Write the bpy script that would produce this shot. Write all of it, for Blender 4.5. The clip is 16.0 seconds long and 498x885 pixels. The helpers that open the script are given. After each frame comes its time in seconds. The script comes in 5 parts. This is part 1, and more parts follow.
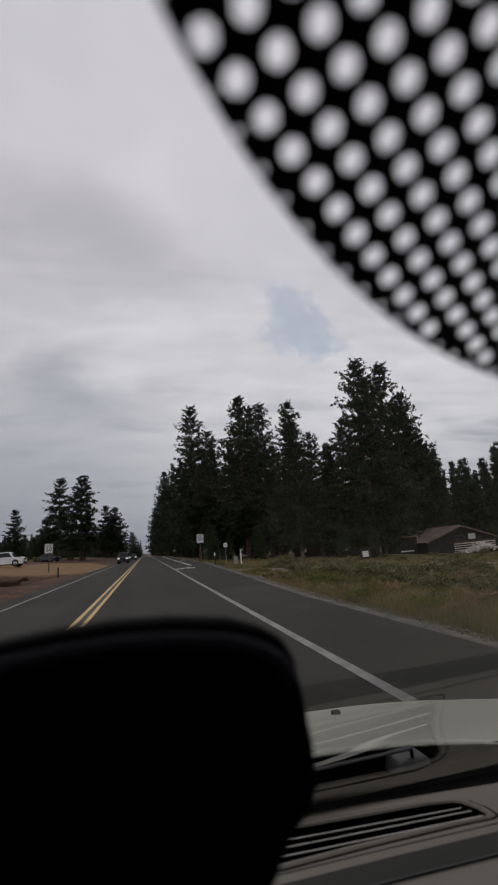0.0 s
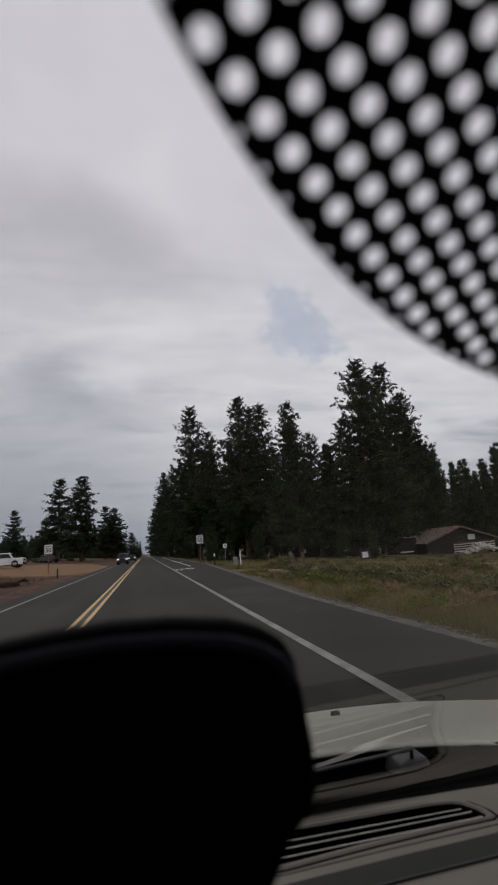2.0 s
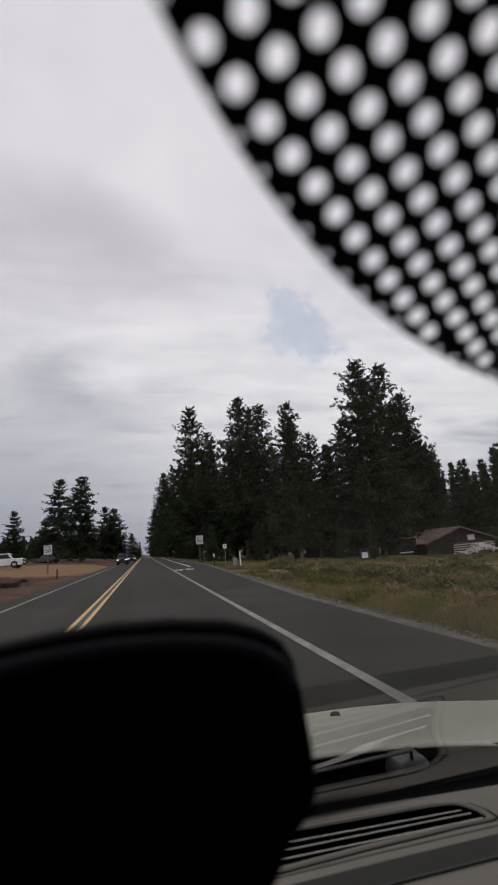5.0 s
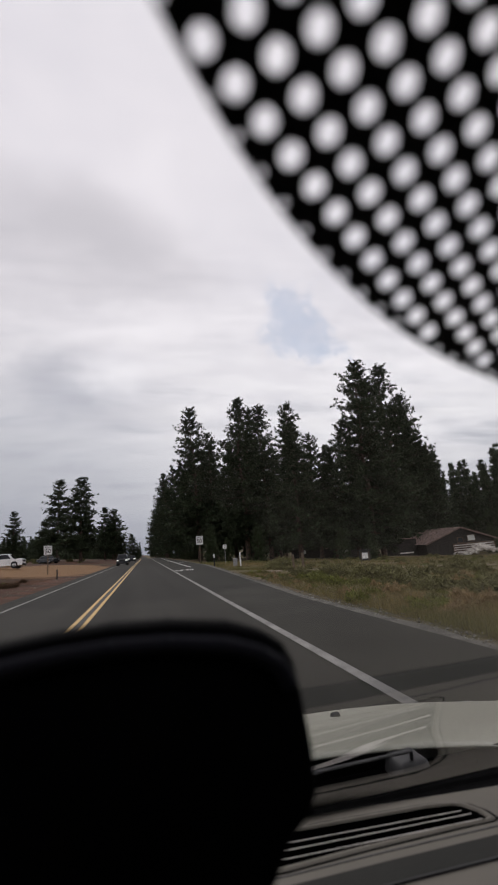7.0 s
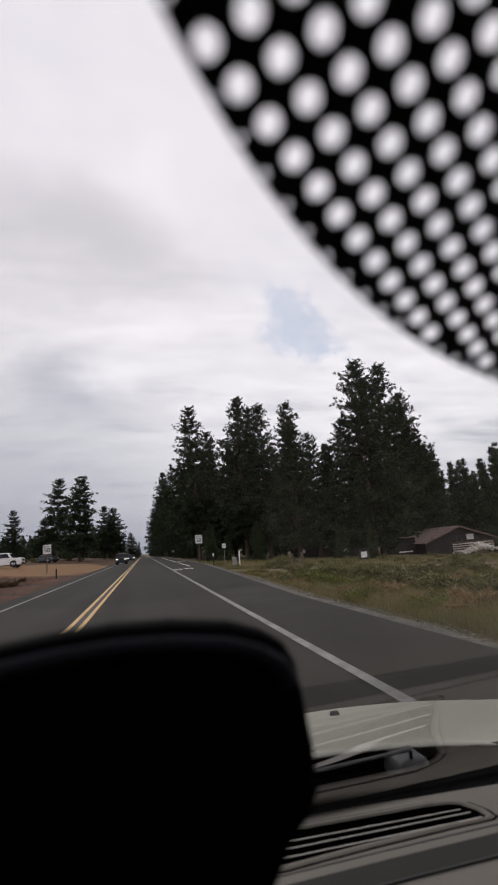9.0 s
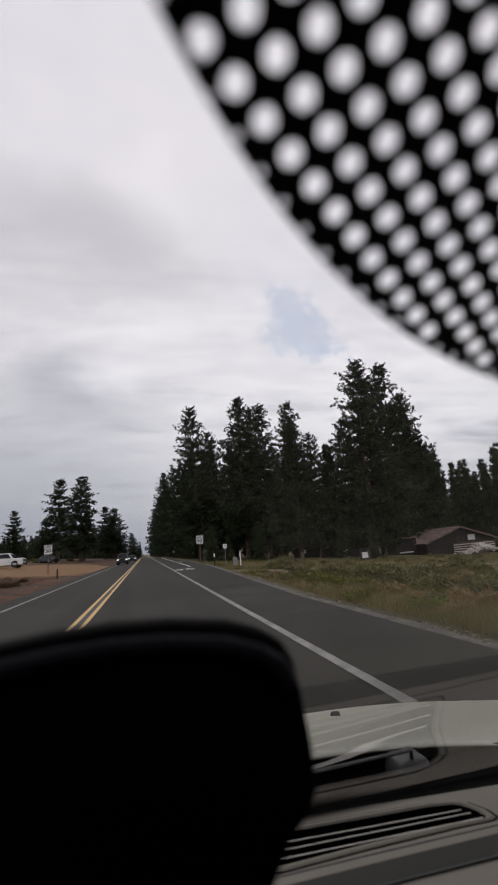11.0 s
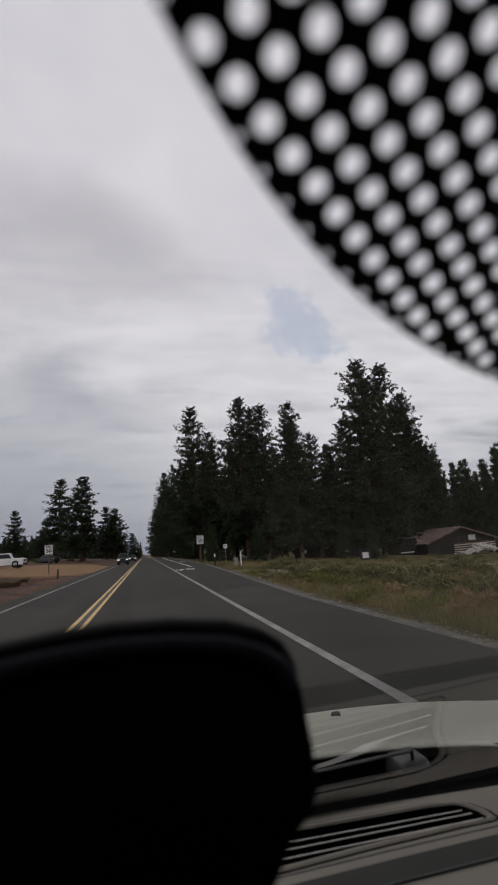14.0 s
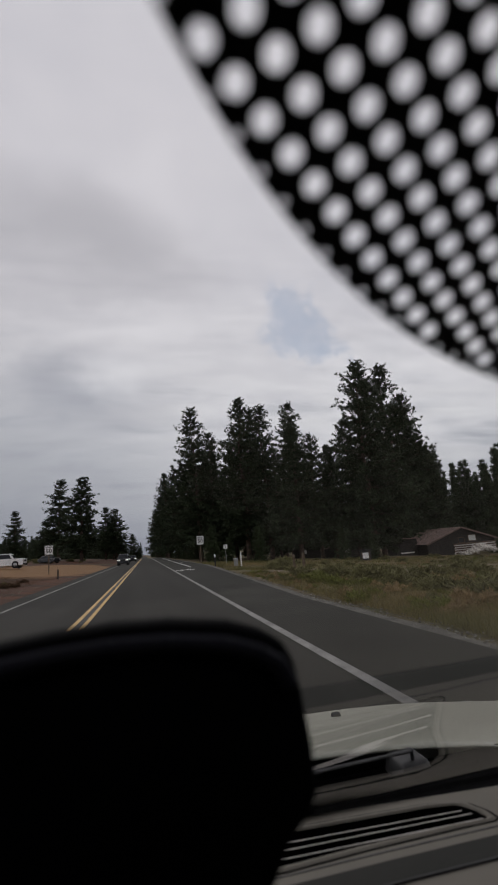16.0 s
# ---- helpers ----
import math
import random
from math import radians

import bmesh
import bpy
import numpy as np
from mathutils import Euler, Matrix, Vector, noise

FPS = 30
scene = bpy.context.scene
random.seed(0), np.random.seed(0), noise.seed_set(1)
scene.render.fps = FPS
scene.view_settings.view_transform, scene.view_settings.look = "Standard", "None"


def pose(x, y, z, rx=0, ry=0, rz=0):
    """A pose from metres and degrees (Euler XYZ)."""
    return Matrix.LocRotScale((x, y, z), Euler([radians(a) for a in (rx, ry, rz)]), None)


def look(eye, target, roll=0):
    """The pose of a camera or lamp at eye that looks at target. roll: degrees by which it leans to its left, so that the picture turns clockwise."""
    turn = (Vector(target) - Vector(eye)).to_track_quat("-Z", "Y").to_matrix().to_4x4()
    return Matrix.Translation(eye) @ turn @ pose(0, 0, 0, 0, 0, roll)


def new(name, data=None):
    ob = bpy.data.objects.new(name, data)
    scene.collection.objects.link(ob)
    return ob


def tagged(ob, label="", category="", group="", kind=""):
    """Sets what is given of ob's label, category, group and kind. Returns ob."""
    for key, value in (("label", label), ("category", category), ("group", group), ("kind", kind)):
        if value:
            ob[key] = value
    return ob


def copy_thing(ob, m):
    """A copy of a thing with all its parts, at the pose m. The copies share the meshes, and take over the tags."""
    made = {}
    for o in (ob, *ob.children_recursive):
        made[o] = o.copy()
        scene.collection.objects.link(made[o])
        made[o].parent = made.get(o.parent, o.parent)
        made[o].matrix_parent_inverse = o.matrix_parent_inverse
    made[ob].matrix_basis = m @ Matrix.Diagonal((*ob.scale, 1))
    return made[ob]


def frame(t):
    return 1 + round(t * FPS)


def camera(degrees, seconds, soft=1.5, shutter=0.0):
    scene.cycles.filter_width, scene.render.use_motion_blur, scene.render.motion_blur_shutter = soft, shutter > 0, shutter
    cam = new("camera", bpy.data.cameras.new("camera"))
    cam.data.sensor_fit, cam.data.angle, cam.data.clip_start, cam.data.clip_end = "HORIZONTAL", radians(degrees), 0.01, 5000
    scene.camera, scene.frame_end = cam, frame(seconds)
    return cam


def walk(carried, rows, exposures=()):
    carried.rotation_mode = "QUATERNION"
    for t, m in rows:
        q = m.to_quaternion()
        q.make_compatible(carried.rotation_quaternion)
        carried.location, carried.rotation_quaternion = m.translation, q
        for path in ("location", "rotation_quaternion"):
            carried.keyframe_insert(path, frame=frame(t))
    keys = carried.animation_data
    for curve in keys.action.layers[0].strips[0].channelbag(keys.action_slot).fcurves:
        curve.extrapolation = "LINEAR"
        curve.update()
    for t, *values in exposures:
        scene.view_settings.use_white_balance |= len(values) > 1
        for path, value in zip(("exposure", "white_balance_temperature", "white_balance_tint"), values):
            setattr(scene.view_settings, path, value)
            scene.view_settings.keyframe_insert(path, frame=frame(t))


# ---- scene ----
H = 1.42                      # eye height over the road
EYE_TURN = (102.568, 4.881, -12.455)

cam = camera(56.9, 16.0, soft=0.7)
cam.data.dof.use_dof = True
cam.data.dof.focus_distance = 1.4
cam.data.dof.aperture_fstop = 11.8

# small shakes of the mount: seconds, turn to the left and tilt up in degrees, lift and shift to the right in millimetres
SHAKE = (
    (0, 0.04, -0.10, -0.4, -0.1), (0.5, 0.02, 0.13, -0.3, 0.0), (1, 0.02, 0.03, -0.1, -0.1), (1.5, -0.14, 0.17, 0.1, -0.2), (2, -0.01, -0.01, -0.4, -0.2),
    (2.5, -0.02, 0.08, 0.5, -0.1), (3, 0.00, 0.13, -0.7, -0.3), (3.5, 0.01, 0.06, -0.2, 0.0), (4, 0.00, 0.00, 0.0, 0.0), (5.2, -0.06, 0.06, 0.0, -0.2),
    (6.5, -0.17, 0.11, -0.1, -0.5), (7, -0.04, 0.10, -0.1, 0.0), (7.5, -0.19, 0.16, -0.1, -0.4), (8, 0.17, 0.22, -0.3, 0.6), (8.5, -0.02, -0.04, -0.2, -0.1),
    (9, -0.14, -0.02, 0.3, -0.6), (10.2, -0.07, 0.02, 0.1, -0.2), (11.5, -0.01, 0.05, -0.2, 0.1), (12, -0.12, 0.12, 0.1, -0.3), (12.5, -0.03, 0.02, -0.1, -0.2),
    (13, -0.01, 0.07, -0.1, 0.0), (13.5, -0.03, 0.02, -0.2, -0.1), (14, 0.04, 0.04, 0.0, -0.1), (14.5, 0.05, 0.10, -0.2, 0.1), (15, -0.10, 0.08, -0.3, -0.3),
    (15.5, -0.02, 0.04, -0.3, -0.2), (16, 0.05, 0.09, -0.3, 0.1))
walk(cam, [(t, pose(shift / 1000, 0, H + lift / 1000, *EYE_TURN) @ pose(0, 0, 0, tilt, turn, 0)) for t, turn, tilt, lift, shift in SHAKE],
     exposures=[(0, -0.02, 6500, 10), (3, -0.02, 6500, 10), (4.2, 0.06, 6500, 10), (6.3, 0.44, 6580, 11.6), (7, 0.37, 6580, 11.6), (8, 0.32, 6550, 11.2), (8.5, 0.38, 6580, 11.6), (9.2, 0.46, 6580, 12.2),
                (11.3, 0.30, 6550, 11.2), (12.5, 0.27, 6550, 11.2), (13.5, 0.25, 6550, 11.2), (14.2, 0.03, 6500, 10.2), (16, -0.02, 6500, 10)])

# ---------------------------------------------------------------- sky and sun
SUN_ELEVATION, SUN_AZIMUTH = radians(32), radians(-8)     # azimuth from the road's direction, to the right
world = bpy.data.worlds.new("sky")
scene.world = world
world.use_nodes = True
wt = world.node_tree
wt.nodes.clear()


def wnode(kind, **values):
    n = wt.nodes.new(kind)
    for key, value in values.items():
        n.inputs[key].default_value = value
    return n


def wmath(op, a, b=None, c=None):
    n = wt.nodes.new("ShaderNodeMath")
    n.operation = op
    for k, v in enumerate((a, b, c)):
        if v is None:
            continue
        if isinstance(v, (int, float)):
            n.inputs[k].default_value = v
        else:
            wt.links.new(v, n.inputs[k])
    return n.outputs[0]


def wramp(fac, stops):
    n = wt.nodes.new("ShaderNodeValToRGB")
    while len(n.color_ramp.elements) < len(stops):
        n.color_ramp.elements.new(0.5)
    for el, (p, c) in zip(n.color_ramp.elements, stops):
        el.position, el.color = p, (*c, 1)
    wt.links.new(fac, n.inputs[0])
    return n.outputs[0]


def wmix(kind, fac, a, b):
    n = wt.nodes.new("ShaderNodeMix")
    n.data_type, n.blend_type = "RGBA", kind
    for k, v in ((0, fac), (6, a), (7, b)):
        if isinstance(v, (int, float)):
            n.inputs[k].default_value = v
        elif isinstance(v, tuple):
            n.inputs[k].default_value = (*v, 1)
        else:
            wt.links.new(v, n.inputs[k])
    return n.outputs[2]


coord = wt.nodes.new("ShaderNodeTexCoord")
split = wt.nodes.new("ShaderNodeSeparateXYZ")
wt.links.new(coord.outputs["Generated"], split.inputs[0])
dx, dy, dz = split.outputs
up = wmath("MAXIMUM", dz, 0.0)
deck = wmath("ADD", up, 0.42)
flat = wt.nodes.new("ShaderNodeCombineXYZ")
wt.links.new(wmath("DIVIDE", dx, deck), flat.inputs[0])
wt.links.new(wmath("DIVIDE", dy, deck), flat.inputs[1])
big = wnode("ShaderNodeTexNoise", Scale=2.0, Detail=6.0, Roughness=0.46, Distortion=0.35)
fine = wnode("ShaderNodeTexNoise", Scale=7.0, Detail=8.0, Roughness=0.6, Distortion=0.6)
for n in (big, fine):
    wt.links.new(flat.outputs[0], n.inputs["Vector"])
# place in the sky ahead: across and up, for each metre along the road
ahead = wmath("MAXIMUM", dy, 0.12)
across, rise = wmath("DIVIDE", dx, ahead), wmath("DIVIDE", dz, ahead)
front = wmath("MINIMUM", wmath("MAXIMUM", wmath("MULTIPLY", wmath("SUBTRACT", dy, 0.2), 4.0), 0.0), 1.0)
pair = wt.nodes.new("ShaderNodeCombineXYZ")
wt.links.new(across, pair.inputs[0])
wt.links.new(rise, pair.inputs[1])


def drift(scale, detail, stretch=(1.0, 1.0, 1.0), rough=0.55):
    """Cloud noise in the sky ahead, about 0.5 in the mean."""
    n = wt.nodes.new("ShaderNodeVectorMath")
    n.operation = "MULTIPLY"
    n.inputs[1].default_value = stretch
    wt.links.new(pair.outputs[0], n.inputs[0])
    t = wnode("ShaderNodeTexNoise", Scale=scale, Detail=detail, Roughness=rough, Distortion=0.3)
    wt.links.new(n.outputs[0], t.inputs["Vector"])
    return t.outputs


def cloud_mass(at, wide, high, tilt, soft, warp, tear=1.6):
    """How much of a cloud with a torn rim lies in this direction: 1 within, 0 outside."""
    w1 = wmath("ADD", across, wmath("MULTIPLY", wmath("SUBTRACT", warp[0], 0.5), wide * tear))
    w2 = wmath("ADD", rise, wmath("MULTIPLY", wmath("SUBTRACT", warp[1], 0.5), high * tear))
    p, q = wmath("SUBTRACT", w1, at[0]), wmath("SUBTRACT", w2, at[1])
    c, k = math.cos(radians(tilt)), math.sin(radians(tilt))
    e = wmath("DIVIDE", wmath("ADD", wmath("MULTIPLY", p, c), wmath("MULTIPLY", q, k)), wide)
    f = wmath("DIVIDE", wmath("SUBTRACT", wmath("MULTIPLY", q, c), wmath("MULTIPLY", p, k)), high)
    r = wmath("SQRT", wmath("ADD", wmath("MULTIPLY", e, e), wmath("MULTIPLY", f, f)))
    n = wt.nodes.new("ShaderNodeMapRange")
    n.interpolation_type = "SMOOTHSTEP"
    n.inputs["From Min"].default_value, n.inputs["From Max"].default_value = 1.0 + soft, 1.0 - soft
    wt.links.new(r, n.inputs[0])
    return wmath("MULTIPLY", n.outputs[0], front)


def split_colour(c):
    n = wt.nodes.new("ShaderNodeSeparateColor")
    wt.links.new(c, n.inputs[0])
    return n.outputs


broad, torn = split_colour(drift(3.2, 3.0)["Color"]), split_colour(drift(16.0, 8.0, rough=0.68)["Color"])
streaks = drift(2.6, 8.0, (1.0, 6.0, 1.0), 0.64)[0]
# cloud deck: even and bright high up, streaked lower down, with a few heavier masses
body = wmath("ADD", wmath("MULTIPLY", big.outputs[0], 0.76), wmath("MULTIPLY", fine.outputs[0], 0.24))
cloud = wramp(body, ((0.30, (0.57, 0.57, 0.60)), (0.48, (0.64, 0.632, 0.652)), (0.56, (0.665, 0.655, 0.672)), (0.70, (0.74, 0.73, 0.74))))
layered = wmath("MULTIPLY", front, wmath("MINIMUM", wmath("MAXIMUM", wmath("MULTIPLY", wmath("SUBTRACT", 0.62, rise), 3.0), 0.0), 1.0))
line = wramp(streaks, ((0.32, (0.44, 0.45, 0.48)), (0.47, (0.63, 0.625, 0.64)), (0.56, (0.665, 0.66, 0.665)), (0.72, (0.73, 0.725, 0.725))))
cloud = wmix("MIX", wmath("MULTIPLY", layered, 0.85), cloud, line)
for at, wide, high, tilt, soft, warp, tone, much in (
        ((-0.09, 0.745), 0.26, 0.115, -32, 0.9, broad, (0.43, 0.425, 0.445), 0.62),
        ((-0.26, 0.66), 0.20, 0.17, 0, 0.85, broad, (0.44, 0.435, 0.455), 0.40),
        ((-0.165, 0.375), 0.085, 0.075, -35, 0.55, torn, (0.38, 0.39, 0.43), 0.55),
        ((-0.20, 0.22), 0.26, 0.16, -10, 0.80, broad, (0.44, 0.45, 0.49), 0.40),
        ((0.13, 0.53), 0.26, 0.055, 6, 0.80, torn, (0.74, 0.73, 0.74), 0.55),
        ((-0.06, 0.40), 0.07, 0.05, 0, 0.80, torn, (0.76, 0.755, 0.765), 0.60),
        ((0.52, 0.42), 0.32, 0.07, 8, 0.80, torn, (0.73, 0.725, 0.735), 0.45),
        ((0.33, 0.305), 0.09, 0.010, 3, 0.80, torn, (0.46, 0.47, 0.50), 0.45),
        ((0.66, 0.305), 0.10, 0.012, 8, 0.80, torn, (0.46, 0.47, 0.50), 0.45)):
    cloud = wmix("MIX", wmath("MULTIPLY", cloud_mass(at, wide, high, tilt, soft, warp), much), cloud, tone)
low = wramp(up, ((0.0, (0.48, 0.515, 0.575)), (0.10, (0.76, 0.78, 0.815)), (0.22, (1.0, 1.01, 1.03)), (0.36, (1.0, 1.0, 1.02)), (0.75, (1.0, 0.99, 1.015))))
# thin wisps drawn out over the deck
wisps = wramp(drift(4.5, 9.0, (1.0, 4.2, 1.0), 0.66)[0], ((0.30, (0.90, 0.90, 0.915)), (0.50, (1.0, 1.0, 1.0)), (0.66, (1.07, 1.07, 1.065))))
cloud = wmix("MULTIPLY", wmath("MULTIPLY", front, wmath("MINIMUM", wmath("MAXIMUM", wmath("MULTIPLY", wmath("SUBTRACT", 0.95, rise), 2.2), 0.12), 1.0)), cloud, wisps)
cloud = wmix("MULTIPLY", 1.0, cloud, low)
# heavier cloud low over the high side
parts = wt.nodes.new("ShaderNodeSeparateXYZ")
wt.links.new(coord.outputs["Generated"], parts.inputs[0])
heavy = wmath("MINIMUM", wmath("MAXIMUM", wmath("ADD", wmath("MULTIPLY", parts.outputs[0], -2.5), 0.45), 0.0), 1.0)
heavy = wmath("MULTIPLY", heavy, wmath("MINIMUM", wmath("MAXIMUM", wmath("MULTIPLY", wmath("SUBTRACT", 0.45, parts.outputs[2]), 4.0), 0.0), 1.0))
cloud = wmix("MIX", wmath("MULTIPLY", heavy, 0.36), cloud, (0.20, 0.22, 0.26))
sky = wt.nodes.new("ShaderNodeTexSky")
sky.sky_type, sky.sun_disc = "NISHITA", False
sky.sun_elevation, sky.sun_rotation = SUN_ELEVATION, SUN_AZIMUTH
blue = wmix("MULTIPLY", 1.0, sky.outputs[0], (0.02, 0.02, 0.02))
# a gap in the clouds where the blue shows thinly
hole = wmath("MAXIMUM", cloud_mass((0.388, 0.545), 0.066, 0.090, 10, 0.45, torn, 3.0), cloud_mass((0.405, 0.490), 0.095, 0.055, -4, 0.45, torn, 3.0))
hole = wmath("MULTIPLY", hole, wmath("MINIMUM", wmath("ADD", 0.30, wmath("MULTIPLY", torn[2], 0.60)), 0.75))
colour = wmix("MIX", hole, cloud, wmix("ADD", 1.0, blue, (0.27, 0.32, 0.41)))
back = wt.nodes.new("ShaderNodeBackground")
wt.links.new(wmix("MULTIPLY", 1.0, colour, (0.990, 1.0, 1.010)), back.inputs[0])
back.inputs[1].default_value = 1.035
wt.links.new(back.outputs[0], wt.nodes.new("ShaderNodeOutputWorld").inputs[0])

sun = new("sun", bpy.data.lights.new("sun", "SUN"))
sun.data.energy, sun.data.angle, sun.data.color = 0.5, radians(20), (1.0, 0.96, 0.90)
sun_way = Vector((math.sin(SUN_AZIMUTH) * math.cos(SUN_ELEVATION), math.cos(SUN_AZIMUTH) * math.cos(SUN_ELEVATION), math.sin(SUN_ELEVATION)))
sun.matrix_world = look(sun_way * 80, (0, 0, 0))


# ---------------------------------------------------------------- materials
def material(name, colour, rough=0.7, metal=0.0, vary=0.25, scale=8.0, grain=60.0, bump=0.2, depth=0.01, island=0.0, spec=0.5, other=None, position=False, stretch=None):
    """A painted or natural surface: two scales of variation, fine relief, and pieces that differ."""
    m = bpy.data.materials.new(name)
    m.use_nodes = True
    t = m.node_tree
    b = t.nodes["Principled BSDF"]
    b.inputs["Metallic"].default_value = metal
    b.inputs["Specular IOR Level"].default_value = spec
    if position:
        where = t.nodes.new("ShaderNodeNewGeometry").outputs["Position"]
    else:
        where = t.nodes.new("ShaderNodeTexCoord").outputs["Object"]
    broad = where
    if stretch:
        scaled = t.nodes.new("ShaderNodeVectorMath")
        scaled.operation = "MULTIPLY"
        scaled.inputs[1].default_value = stretch
        t.links.new(where, scaled.inputs[0])
        broad = scaled.outputs[0]
    n1, n2 = t.nodes.new("ShaderNodeTexNoise"), t.nodes.new("ShaderNodeTexNoise")
    n1.inputs["Scale"].default_value, n1.inputs["Detail"].default_value = scale, 5.0
    n2.inputs["Scale"].default_value, n2.inputs["Detail"].default_value = grain, 3.0
    t.links.new(broad, n1.inputs["Vector"])
    t.links.new(where, n2.inputs["Vector"])
    mix = t.nodes.new("ShaderNodeMix")
    mix.data_type = "RGBA"
    second = other or tuple(c * (1 - 1.6 * vary) for c in colour)
    mix.inputs[6].default_value = (*[min(1, c * (1 + vary)) for c in colour], 1) if not other else (*colour, 1)
    mix.inputs[7].default_value = (*second, 1)
    ramp = t.nodes.new("ShaderNodeMapRange")
    ramp.inputs["From Min"].default_value, ramp.inputs["From Max"].default_value = 0.32, 0.68
    t.links.new(n1.outputs[0], ramp.inputs[0])
    t.links.new(ramp.outputs[0], mix.inputs[0])
    hsv = t.nodes.new("ShaderNodeHueSaturation")
    t.links.new(mix.outputs[2], hsv.inputs["Color"])
    value = t.nodes.new("ShaderNodeMapRange")
    value.inputs["To Min"].default_value, value.inputs["To Max"].default_value = 1 - vary, 1 + vary
    t.links.new(n2.outputs[0], value.inputs[0])
    out = value.outputs[0]
    if island:
        rnd = t.nodes.new("ShaderNodeMapRange")
        rnd.inputs["To Min"].default_value, rnd.inputs["To Max"].default_value = 1 - island, 1 + island
        t.links.new(t.nodes.new("ShaderNodeNewGeometry").outputs["Random Per Island"], rnd.inputs[0])
        mul = t.nodes.new("ShaderNodeMath")
        mul.operation = "MULTIPLY"
        t.links.new(out, mul.inputs[0])
        t.links.new(rnd.outputs[0], mul.inputs[1])
        out = mul.outputs[0]
    t.links.new(out, hsv.inputs["Value"])
    t.links.new(hsv.outputs[0], b.inputs["Base Color"])
    rr = t.nodes.new("ShaderNodeMapRange")
    rr.inputs["To Min"].default_value, rr.inputs["To Max"].default_value = max(0.02, rough - 0.1), min(1, rough + 0.1)
    t.links.new(n1.outputs[0], rr.inputs[0])
    t.links.new(rr.outputs[0], b.inputs["Roughness"])
    if bump:
        bp = t.nodes.new("ShaderNodeBump")
        bp.inputs["Strength"].default_value, bp.inputs["Distance"].default_value = bump, depth
        t.links.new(n2.outputs[0], bp.inputs["Height"])
        t.links.new(bp.outputs[0], b.inputs["Normal"])
    return m


ASPHALT = material("asphalt", (0.0250, 0.0244, 0.0206), 0.95, spec=0.15, vary=0.14, scale=1.1, grain=45, bump=0.5, depth=0.006, position=True, stretch=(1.0, 0.03, 1.0))
SHOULDER_ASPHALT = material("old_asphalt", (0.0255, 0.0255, 0.0208), 0.95, spec=0.15, vary=0.18, scale=0.5, grain=40, bump=0.5, depth=0.006, position=True)
GRAVEL = material("gravel", (0.085, 0.080, 0.068), 0.95, vary=0.3, scale=2.5, grain=30, bump=0.8, depth=0.03, position=True)
PEBBLE = material("gravel_stone", (0.15, 0.142, 0.122), 0.95, vary=0.2, scale=4, grain=30, bump=0, island=0.5, position=True)
LINE_WHITE = material("road_paint_white", (0.25, 0.245, 0.23), 0.8, vary=0.2, scale=3.0, grain=50, bump=0.4, depth=0.004, other=(0.13, 0.127, 0.12), position=True)
TAR = material("tar_seal", (0.012, 0.012, 0.011), 0.8, vary=0.2, scale=2.0, grain=40, bump=0.2, depth=0.003, position=True)
LINE_FRESH = material("fresh_road_paint", (0.48, 0.475, 0.46), 0.75, vary=0.12, scale=3.0, grain=50, bump=0.3, depth=0.004, position=True)
LINE_YELLOW = material("road_paint_yellow", (0.56, 0.365, 0.13), 0.8, vary=0.15, scale=3.0, grain=50, bump=0.4, depth=0.004, position=True)
NEEDLES = material("pine_needles", (0.046, 0.060, 0.032), 0.75, vary=0.3, scale=0.35, grain=2.0, bump=0, island=0.7, spec=0.14)
NEEDLES_YOUNG = material("young_pine_needles", (0.042, 0.058, 0.025), 0.8, vary=0.25, scale=0.6, grain=3.0, bump=0, island=0.35, spec=0.2)
BARK = material("pine_bark", (0.085, 0.055, 0.040), 0.95, vary=0.4, scale=3.0, grain=14, bump=0.8, depth=0.05)
SAGE = material("sagebrush", (0.150, 0.142, 0.062), 0.9, vary=0.25, scale=2.0, grain=9, bump=0, island=0.35, spec=0.2)
GREEN_WEED = material("green_weeds", (0.155, 0.165, 0.042), 0.9, vary=0.25, scale=2.0, grain=9, bump=0, island=0.4, spec=0.2)
TAN_GRASS = material("tan_bunchgrass", (0.28, 0.20, 0.105), 0.9, vary=0.2, scale=2.0, grain=9, bump=0, island=0.35, spec=0.2)
DRY_BRUSH = material("dry_brush", (0.105, 0.064, 0.036), 0.9, vary=0.3, scale=2.0, grain=9, bump=0, island=0.35, spec=0.2)
GRASS = material("dry_grass", (0.225, 0.165, 0.078), 0.9, vary=0.25, scale=0.16, grain=2.0, bump=0, island=0.4, spec=0.2, other=(0.098, 0.118, 0.034), position=True)
SIGN_WHITE = material("sign_white", (0.78, 0.78, 0.76), 0.5, vary=0.05, scale=3, grain=20, bump=0)
SIGN_BLACK = material("sign_black", (0.012, 0.012, 0.012), 0.5, vary=0.1, bump=0)
WOOD_POST = material("weathered_wood", (0.13, 0.095, 0.065), 0.9, vary=0.3, scale=5, grain=40, bump=0.4)
STEEL = material("galvanised_steel", (0.30, 0.30, 0.30), 0.5, metal=0.8, vary=0.12, scale=8, grain=40, bump=0.1)
LOGS = material("cabin_logs", (0.115, 0.070, 0.045), 0.9, vary=0.35, scale=2.0, grain=16, bump=0.5, depth=0.02)
CHINK = material("log_chinking", (0.72, 0.69, 0.64), 0.95, vary=0.15, scale=3, grain=25, bump=0.3)
ROOF_BROWN = material("cabin_roof_shingle", (0.20, 0.140, 0.118), 0.9, vary=0.22, scale=1.4, grain=12, bump=0.4, depth=0.02, island=0.2)
